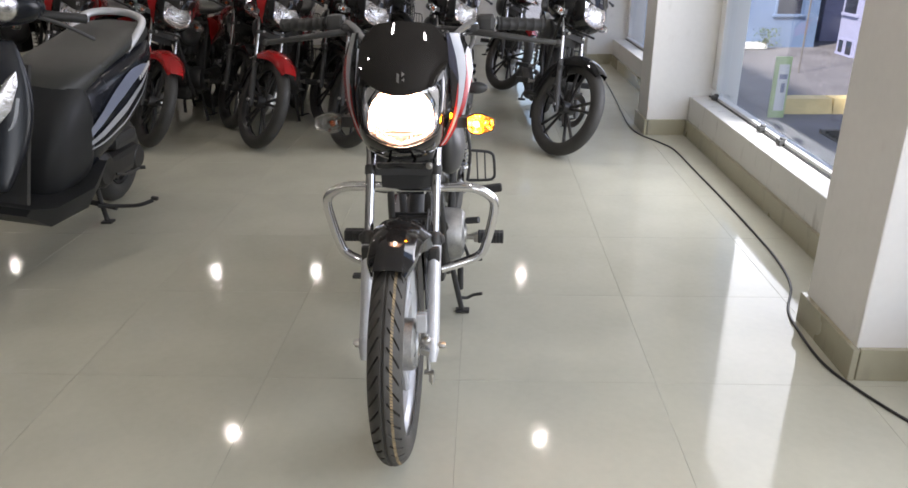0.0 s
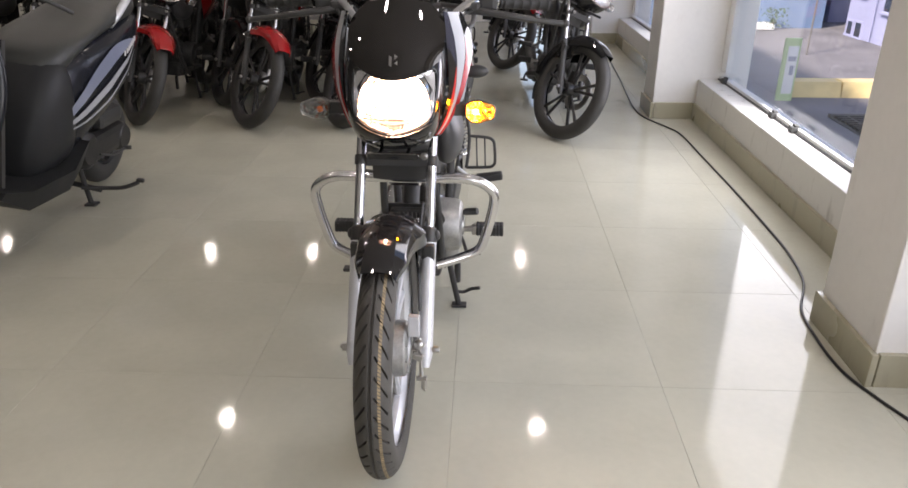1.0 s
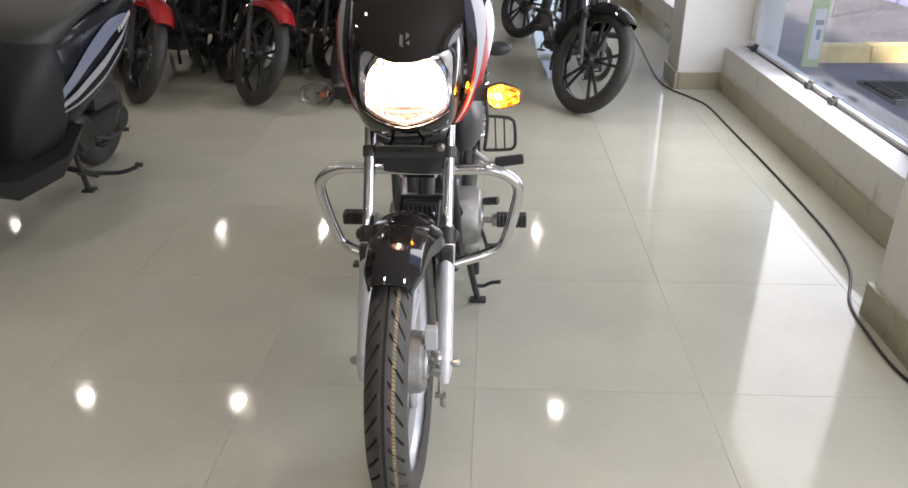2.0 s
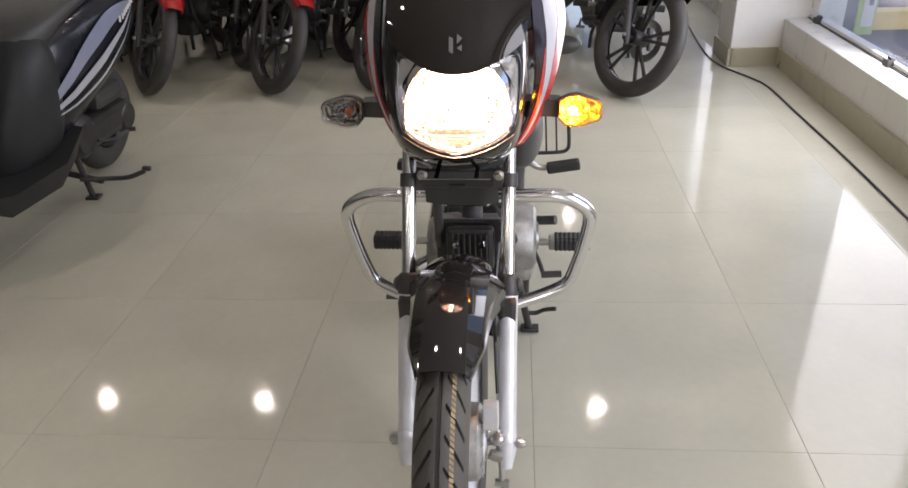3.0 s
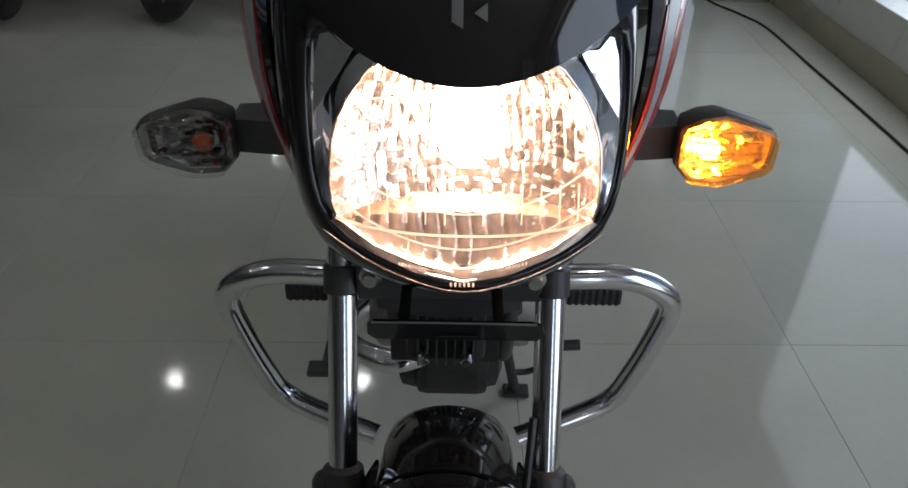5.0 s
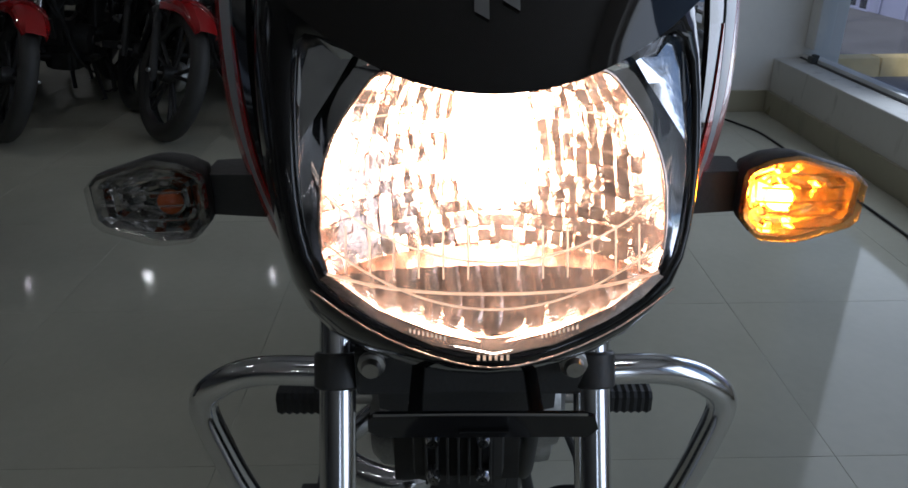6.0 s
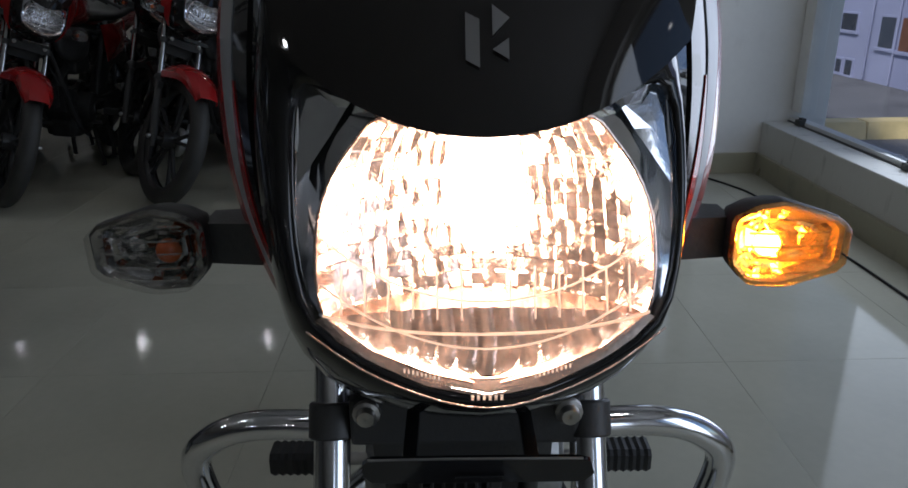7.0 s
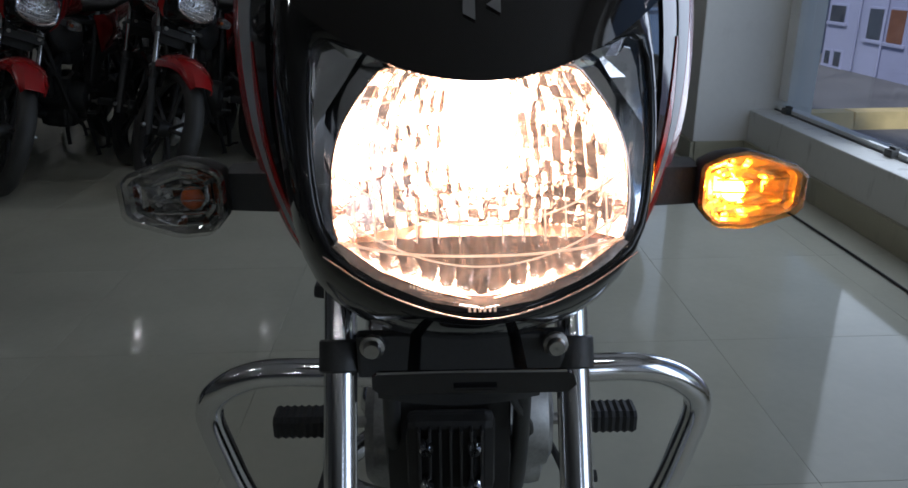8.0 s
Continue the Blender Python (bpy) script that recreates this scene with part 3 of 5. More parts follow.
def wheel(parent, name, c, rad, width, rim_mat, fine=False, disc=False, drum=True, turn=None, spokes=5):
    """Cast wheel: rim with hub and spokes, tyre, brake."""
    m = (turn or Matrix()) @ Matrix.Translation(c)
    rr = rad - width * 0.86
    s = Shape().lathe([(rr + 0.012, -width * 0.36), (rr + 0.002, -width * 0.36), (rr - 0.004, -width * 0.28), (rr - 0.016, -width * 0.1), (rr - 0.016, width * 0.1),
                       (rr - 0.004, width * 0.28), (rr + 0.002, width * 0.36), (rr + 0.012, width * 0.36), (rr + 0.004, width * 0.2), (rr + 0.004, -width * 0.2)], (0, 0, 0), "X", 64, False, True)
    w = part(name, s.moved(m), rim_mat, parent)
    part("hub", Shape().lathe([(0.012, -0.05), (0.034, -0.05), (0.04, -0.03), (0.04, 0.03), (0.034, 0.05), (0.012, 0.05)], (0, 0, 0), "X", 28, False, True).moved(m), rim_mat, w)
    for k in range(spokes):
        for off in (-0.1, 0.1):
            a = 2 * math.pi * k / spokes + 0.3
            b = a + off * 1.5
            p0 = Vector((0, 0.034 * math.cos(a + off), 0.034 * math.sin(a + off)))
            p1 = Vector((0, (rr - 0.01) * math.cos(b), (rr - 0.01) * math.sin(b)))
            part("spoke", Shape().tube([p0, p0.lerp(p1, 0.5), p1], [0.011, 0.009, 0.011], 8).moved(m), rim_mat, w)
    part("tyre", tyre_shape(rad, width, fine).moved(m), RUBBER if fine else RUBBER_DARK, w, "new black tyre with slanted tread grooves" if fine else "", 50)
    if fine:
        # painted factory line beside the crown
        st = Shape()
        n = 240
        sec = width * 0.52
        for i in range(n):
            a0, a1 = 2 * math.pi * i / n, 2 * math.pi * (i + 0.72) / n
            q = []
            for a, b in ((a0, 0.43), (a0 + 0.016, 0.6), (a1 + 0.016, 0.6), (a1, 0.43)):
                r = rad - sec * 1.15 + sec * 1.15 * math.cos(b) + 0.0007
                q.append((sec * math.sin(b), r * math.cos(a), r * math.sin(a)))
            st.add(q, [(0, 1, 2, 3)])
        part("paint_line", st.moved(m), RUBBER_LINE, w, "broken tan factory paint line on the tread")
    if drum:
        s = Shape().lathe([(0.001, 0.052), (0.03, 0.052), (0.034, 0.047), (0.06, 0.043), (0.066, 0.038), (0.068, 0.014), (0.06, 0.008), (0.001, 0.008)], (0, 0, 0), "X", 40, False)
        for k in range(10):
            a = 2 * math.pi * k / 10
            s.box((0.045, 0.05 * math.cos(a), 0.05 * math.sin(a)), (0.006, 0.02, 0.005), 0.001, Matrix.Rotation(a, 3, "X"))
        b = part("brake_drum", s.moved(m), ALLOY, w, "silver drum brake plate")
        part("anchor_block", Shape().box((0.06, -0.012, 0.07), (0.026, 0.02, 0.052), 0.003).moved(m), SILVER, w, "pale cast block on the brake plate")
        part("brake_cable", Shape().tube([(0.07, 0.02, 0.09), (0.066, 0.05, 0.16), (0.064, 0.085, 0.24), (0.07, 0.13, 0.32)], 0.0032, 8, 4).moved(m), CABLE, w, "black brake cable along the fork leg")
        part("brake_arm", Shape().tube([(0.071, 0.0, 0.03), (0.076, -0.02, -0.02), (0.078, -0.034, -0.06)], 0.005, 8, 3)
             .rod((0.066, -0.034, -0.06), (0.09, -0.034, -0.06), 0.0065).ball((0.07, -0.014, 0.02), (0.014, 0.012, 0.012)).box((0.068, -0.028, -0.005), (0.024, 0.012, 0.016), 0.003, Matrix.Rotation(.4, 3, 'Y')).moved(m), STEEL, w, "steel brake arm")
        part("brake_rod", Shape().tube([(0.083, -0.034, -0.06), (0.083, -0.02, -0.1), (0.08, 0.02, -0.13)], 0.0032, 8, 3).lathe([(.003, -.012), (.007, -.012), (.007, .012), (.003, .012)], (0.083, -0.03, -0.078), "Z", 10).moved(m), STEEL, w)
    if disc:
        s = Shape().lathe([(0.07, 0.058), (0.11, 0.058), (0.11, 0.062), (0.07, 0.062)], (0, 0, 0), "X", 40, False, True)
        part("brake_disc", s.moved(m), STEEL, w, "steel brake disc")
        part("caliper", Shape().box((0.066, 0.085, 0.06), (0.045, 0.05, 0.09), 0.01).moved(m), MATTE, w)
    part("axle_nut", Shape().lathe([(0.001, 0.118), (0.007, 0.118), (0.009, 0.112), (0.009, 0.1), (0.013, 0.099), (0.013, 0.092), (0.001, 0.092)], (0, 0, 0), "X", 8, False)
         .rod((-0.118, 0, 0), (0.1, 0, 0), 0.006).lathe([(0.001, -0.114), (0.011, -0.114), (0.011, -0.1), (0.001, -0.1)], (0, 0, 0), "X", 6, False).moved(m), STEEL, w)
    return w


LENS_RING = [(0, .109, .919), (.031, .112, .921), (.055, .12, .926), (.073, .132, .930), (.0905, .15, .935), (.091, .13, .905), (.09, .114, .875),
             (.0875, .106, .851), (.0825, .1, .8275), (.057, .0895, .8135), (.028, .08, .8045), (0, .075, .801)]
EDGE_RING = [(0, .19, 1.04), (.05, .19, 1.04), (.09, .19, 1.03), (.107, .185, 1.0), (.113, .178, .96), (.118, .172, .91), (.117, .17, .875), (.113, .168, .838),
             (.108, .166, .8), (.094, .167, .758), (.055, .169, .734), (0, .171, .724)]
BOWL_RING = [(0, .112, .919), (.031, .115, .9195), (.049, .12, .92), (.06, .121, .909), (.07, .118, .895), (.077, .112, .877), (.079, .107, .857), (.0785, .1045, .842),
             (.075, .102, .8315), (.052, .0945, .818), (.026, .0885, .8095), (0, .0855, .8055)]


def whole(half, dx=0.0, dy=0.0):
    """Both halves of a ring given from top centre to bottom centre."""
    right = [(x * (1 + dx), y + dy, z) for x, y, z in half]
    return right + [(-x, y, z) for x, y, z in right[-2:0:-1]]


def toward(ring, c, k, dy):
    return [(c[0] + (x - c[0]) * k, y + dy, c[2] + (z - c[2]) * k) for x, y, z in ring]


def lens_y(x, z):
    """Depth of the lens plane at a point of the lamp's front."""
    return .074 + .3 * (z - .804) + (1.6 + 32 * max(0, z - .85)) * x * x


def bowl_half(z):
    """Half width of the reflector at a height."""
    tab = ((.8055, .006), (.8095, .026), (.818, .052), (.8315, .075), (.842, .0785), (.857, .079), (.877, .077), (.895, .07), (.909, .06), (.92, .049), (.93, .036))
    for p, q in zip(tab, tab[1:]):
        if p[0] <= z <= q[0]:
            return p[1] + (q[1] - p[1]) * (z - p[0]) / (q[0] - p[0])
    return tab[-1][1]


LEDGE = .221           # share of the reflector below its ledge


def bowl_pt(u, v):
    """Faceted reflector: columns of small mirrors in three bands."""
    z0 = .8055 + .1161 * v
    x = (u * 2 - 1) * bowl_half(z0)
    z = z0 + .008 * (x / .05) ** 2 * max(0, v - .6) / .4 if v > .6 else z0
    edge = max(0, 1 - (u * 2 - 1) ** 2) ** .8 * max(0, math.sin(math.pi * min(1, .06 + v * .88))) ** .45
    low = v < LEDGE
    y = lens_y(x, z) + .008 + (.014 + .01 * v / LEDGE if low else .05) * edge
    if low:
        # a row of wavy upright flutes below the ledge
        w = x / .0098 + .5 + .1 * math.sin(z * 260) + .14 * noise.noise((x * 120, z * 60, 2.2))
        i, j = math.floor(w), math.floor(v * 10.9999)
        k, m = w - i - .5, v * 11 - j - .5
    else:
        i, j = math.floor(u * 26 * .99999), math.floor(v * 18 * .99999)
        k, m = u * 26 - i - .5, v * 18 - j - .5
    tilt = noise.noise((i * 3.7 + .5, j * 5.3 + .2, 1.7)), noise.noise((i * 4.1 + .3, j * 2.9 + .6, 8.4))
    y += .0024 * (2 * k) ** 2 * edge ** .5 if low else .0003 * abs(k) * 2 * edge
    y += (.3 + .7 * edge) * (.0015 * tilt[0] * k if low else .0036 * tilt[0] * k + .003 * tilt[1] * m)
    y += (.0006 * noise.noise((x * 260 + z * 60, z * 120, 0.3)) + .0002 * noise.noise((x * 700, z * 420, 3.1))) * edge * (.45 if low else 1)
    return x, y, z


def headlamp(parent, T, on):
    ring = whole(LENS_RING)
    c = (0, .1, .874)
    lamp = part("headlamp", Shape().grid(bowl_pt, 234, 126).moved(T), WARM_REFLECT if on else SPARKLE, parent, "lit headlamp with a clear lens, glowing warm white" if on else "unlit clear headlamp with a chrome reflector", 12)
    part("ledge", Shape().tube([((i - 15) / 15 * .076, lens_y((i - 15) / 15 * .076, .83) + .007, .833 - .006 * (1 - abs((i - 15) / 15) ** 3)) for i in range(31)], .0008, 8).moved(T), GLOWPLAST, lamp)
    for k in range(-6, 7):
        if k:
            x = k * .0112
            part("rib", Shape().tube([(x, lens_y(x, .834) + .008, .833), (x, lens_y(x, .85) + .012, .857 - abs(x) * .06)], .0005, 6).moved(T), GLOWPLAST, lamp)
    for sx in (-1, 1):
        part("lens_step", Shape().tube([(sx * (.03 + .036 * u), lens_y(.03 + .036 * u, .905) - .003, .906 - .008 * u * u) for u in [k / 8 for k in range(9)]], .0005, 6).moved(T), GLOWPLAST, lamp)
    # chrome surround behind the corners of the lens
    L12 = [(x * .985, y + .003, .87 + (z - .87) * .985) for x, y, z in whole(LENS_RING)]
    B12 = whole(BOWL_RING)
    part("surround", Shape().loft([L12, [((a[0] + b[0]) / 2, (a[1] + b[1]) / 2 + .007, (a[2] + b[2]) / 2) for a, b in zip(L12, B12)], B12], True, False).moved(T), SMOOTHFACET, lamp, "", 20)
    # clear moulded lip below the reflector, its lamp glow put in as warm tint
    low_l = sorted([(k * x, y + .002, z) for x, y, z in LENS_RING[8:-1] for k in (-1, 1)] + [(LENS_RING[-1][0], LENS_RING[-1][1] + .002, LENS_RING[-1][2])])
    low_b = sorted([(k * x, y, z) for x, y, z in BOWL_RING[8:-1] for k in (-1, 1)] + [BOWL_RING[-1]])
    part("lower_lip", Shape().loft([low_l, [((a[0] + b[0]) / 2, (a[1] + b[1]) / 2 - .001, (a[2] + b[2]) / 2) for a, b in zip(low_l, low_b)], [(x, y - .001, z) for x, y, z in low_b]], False, False).moved(T), WARM_REFLECT, lamp, "lip of the reflector, tinted with warm lamp light", 40)
    for sx in (-1, 1):
        q = [(sx * x, y + .004, z) for x, y, z in ((.061, .13, .9275), (.0885, .148, .9335), (.089, .135, .912), (.088, .119, .888), (.081, .122, .898), (.071, .127, .912))]
        cen = tuple(sum(p[i] for p in q) / 6 for i in range(3))
        part("corner_mirror", Shape().add(q + [cen], [(i, (i + 1) % 6, 6) for i in range(6)]).moved(T), SMOOTHFACET, lamp, "silver corner facet", 5)
    part("rim", Shape().tube(B12, .0009, 8, 3, True).moved(T), WARM_REFLECT, lamp, "thin bright rim of the reflector")
    # bulb, swollen into a tall ball to stand for its white glare
    part("bulb", Shape().ball((0, .128, .886), (.02, .016, .033), 20, 12).moved(T), BULB if on else LENS_RIB, lamp, "glowing halogen bulb, enlarged to the size of its glare" if on else "")
    # clear outer lens, gently domed
    rings = [toward(ring, c, 1.004, .001)]
    for k, dy in ((.9, -.005), (.7, -.009), (.4, -.0125), (.1, -.014)):
        rings.append([(x * k, .103 + (y - .103) * k + dy, .875 + (z - .875) * k) for x, y, z in ring])
    ln = part("lens", Shape().loft(rings, True, False).moved(T), LENS, lamp, "clear polycarbonate lens", 60)
    ln.visible_shadow = False
    # moulded steps that run across the lens
    for z0, sag in ((.867, .021), (.848, .022)):
        pts = []
        for i in range(25):
            u = -1 + i / 12
            z = z0 - sag * (1 - u * u)
            x = u * (bowl_half(z0) - .003)
            pts.append((x, lens_y(x, z) + .002 - .006 * (1 - u * u), z))
        part("lens_step", Shape().tube(pts, 0.00055, 6).moved(T), GLOWPLAST, lamp)
    # unreadable moulded marks
    s = Shape()
    for i in range(9):
        s.box((-.037 + i * .0019, .075, .8165 - i * .0005), (.0009, .0008, .0018))
        s.box((.021 + i * .0019, .0745, .8135 + i * .0006), (.0009, .0008, .0018))
    for i in range(6):
        s.box((-.007 + i * .0026, .0715, .8045), (.0013, .0008, .0024))
    tagged(part("moulded_mark", s.moved(T), GLOWPLAST if on else PRINT, lamp, "small unreadable moulded marks"), kind="stuff")
    return lamp


def indicator(parent, T, side, on, name="indicator"):
    """A winker on its black stalk; side is +1 or -1."""
    def P(x, y, z):
        return (side * x, y, z)
    out = [(.159, .811), (.159, .840), (.174, .8475), (.191, .850), (.2295, .8375), (.229, .8085), (.192, .7965), (.170, .7985)]
    cx, cz = .19, .823
    soft_out = []
    for i in range(len(out)):
        p, q = out[i], out[(i + 1) % len(out)]
        soft_out += [(p[0] * .88 + q[0] * .12, p[1] * .88 + q[1] * .12), (p[0] * .12 + q[0] * .88, p[1] * .12 + q[1] * .88)]
    out = soft_out

    def ringy(k, y):
        return [P(cx + (a - cx) * k, y, cz + (b - cz) * k) for a, b in out]
    shell = part(name, Shape().loft([ringy(.97, .1765), ringy(1.01, .179), ringy(.97, .19), ringy(.8, .206), ringy(.5, .219), ringy(.02, .222)], True, False).moved(T), MATTE, parent,
                 "clear winker, lit amber" if on else "clear winker with an amber bulb, unlit", 50)
    part("stalk", Shape().loft([[P(.1, y, z) for y, z in ((.175, .811), (.175, .839), (.215, .839), (.215, .811))], [P(.163, y, z) for y, z in ((.184, .811), (.184, .837), (.212, .837), (.212, .811))]]).moved(T), MATTE, shell)
    part("bezel", Shape().loft([ringy(.99, .1745), ringy(.93, .1715), ringy(.86, .1725)], True, False).moved(T), WINKER_LIT if on else WINKER_DIM, shell, "inner rim of the winker", 50)
    part("reflector", Shape().loft([[(x, y + (.006 * noise.noise((x * 150, z * 260, k * 4.1)) if k < .8 else 0), z) for x, y, z in ringy(k, .1725 + .018 * (.74 - k * k))] for k in (.86, .78, .7, .62, .54, .46, .38, .3, .22, .12, .03)], True, False).moved(T), WINKER_LIT if on else WINKER_DIM, shell, "", 1)
    bx = .183
    part("bulb", Shape().ball(P(bx, .1765, .8225), (.008, .0065, .008), 14, 10).moved(T), AMBER_ON if on else AMBER, shell, "glowing amber bulb" if on else "amber bulb")
    s = Shape()
    for k in range(5):
        z = .8065 + k * .0085
        s.tube([P(.166 + abs(k - 2) * .0022, .168, z), P(.19, .1655, z), P(.221 - abs(k - 2) * .005, .1685, z)], 0.0009, 8, 3, flat=.7)
    tagged(part("lens_rib", s.moved(T), RIBGLASS, shell), kind="stuff").visible_shadow = False
    ln = part("lens", Shape().loft([ringy(1.0, .175), ringy(.985, .167), ringy(.9, .1625), ringy(.6, .159), ringy(.1, .158)], True, False).moved(T), LENS_GLOW_TINT if on else LENS_RIB, shell, "clear ribbed lens, tinted amber for the glow of its bulb" if on else "clear ribbed lens", 50)
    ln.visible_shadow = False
    return shell


def fender_shape(a0=-0.53, a1=0.25, gap=.018, full=1.0):
    """Front mudguard: a creased, flat-topped arch over the tyre, narrowing to its tip and flaring to the fork legs."""
    rings = []
    n = 22
    for i in range(n + 1):
        t = i / n
        a = a0 + (a1 - a0) * t                       # from the front tip over the top to the rear edge
        k = min(1, .72 + 1.4 * t) * full
        w0, w1, w2 = (.033 - .004 * t) * full, (.05 + .008 * t) * k, (.055 + .026 * t * t) * k
        drop = .03 + .04 * min(1, 1.3 * t)
        R = RAD + gap
        lag = [0, .015, .03]                         # the rear edge sweeps back towards the sides
        sec = [(-w2, R - drop, 2), (-w2 * .99, R - drop * .6, 2), (-w1, R - .0165, 1), (-w1 * .99, R - .0155, 1), (-w0, R, 0), (-w0 * .96, R + .0005, 0), (-w0 * .75, R + .0025, 0), (-w0 * .5, R + .0042, 0), (-w0 * .25, R + .0053, 0), (0, R + .0057, 0)]
        sec = sec + [(-x, r, q) for x, r, q in sec[-2::-1]]
        sec += [(x * .95, r - .003, q) for x, r, q in sec[::-1]]
        rings.append([(x, r * math.sin(a + lag[q] * t * 2), RAD + r * math.cos(a + lag[q] * t * 2)) for x, r, q in sec])
    return Shape().loft(rings)


def inner_guard():
    """Rounded rear half of the mudguard, between the fork legs."""
    rings = []
    for i in range(19):
        a = .27 + i * 1.3 / 18
        R, w = RAD + .023, .056
        sec = [(w * math.sin(b), R - .028 + .028 * math.cos(b) - (.03 if abs(b) > 1.6 else 0)) for b in [-1.7 + 3.4 * k / 14 for k in range(15)]]
        sec += [(x * .95, r - .003) for x, r in sec[::-1]]
        rings.append([(x, r * math.sin(a), RAD + r * math.cos(a)) for x, r in sec])
    return Shape().loft(rings)


def visor_pt(u, v, lift=0.0):
    """The smoked visor over the headlamp; u across, v up."""
    w = .097 + .01 * math.sin(math.pi * min(1, v * 1.1)) - .03 * max(0, (v - .7) / .3) ** 2.5
    x = (u * 2 - 1) * w
    q = (x / .09) ** 2
    z = .9145 + .157 * v + .03 * q * (1 - v) ** 1.5 - .014 * q * v * v
    y = .0985 + .112 * v - .012 * math.sin(math.pi * v) + x * x * (5.6 - 2.2 * v) - lift
    return x, y, z


WING_EDGE = ((0, .6), (.15, .85), (.3, .85), (.4, .75), (.5, .62), (.6, .52), (.75, .4), (1, .3))      # rear edge of the wing
WING_OUT = ((0, .44), (.15, .56), (.3, .52), (.45, .42), (.6, .32), (1, .17))       # silver meets the outer red
WING_IN = ((0, .1), (.15, .22), (.3, .24), (.6, .2), (1, .12))        # silver meets the inner red


def lerp_tab(tab, v):
    for p, q in zip(tab, tab[1:]):
        if v <= q[0]:
            return p[1] + (q[1] - p[1]) * max(0, v - p[0]) / (q[0] - p[0])
    return tab[-1][1]


def wing_u(tab, v):
    return lerp_tab(tab, v) / lerp_tab(WING_EDGE, v)


def panel_pt(u, v, side, lift=0.0):
    """Side wing of the cowl; u from the front edge to the rear, v from top to bottom."""
    tab_i = [(1.045, .105, .192), (.97, .113, .178), (.91, .118, .172), (.853, .115, .168), (.80, .099, .166), (.765, .08, .168)]
    tab_o = [(1.03, .145, .325), (.97, .163, .308), (.92, .165, .288), (.86, .158, .262), (.80, .136, .23), (.765, .112, .218)]

    u *= lerp_tab(WING_EDGE, v)

    def at(tab):
        f = v * (len(tab) - 1)
        i = min(int(f), len(tab) - 2)
        k = f - i
        p0, p1, p2, p3 = tab[max(i - 1, 0)], tab[i], tab[i + 1], tab[min(i + 2, len(tab) - 1)]
        return [.5 * (2 * p1[j] + (p2[j] - p0[j]) * k + (2 * p0[j] - 5 * p1[j] + 4 * p2[j] - p3[j]) * k * k + (3 * p1[j] - p0[j] - 3 * p2[j] + p3[j]) * k ** 3) for j in range(3)]
    a, b = at(tab_i), at(tab_o)
    z, x, y = [p + (q - p) * u for p, q in zip(a, b)]
    x = x * 1.03 + (.006 if side > 0 else 0) * u + .006 * math.sin(math.pi * u) + lift * .5
    return side * x + .004, y - lift, z


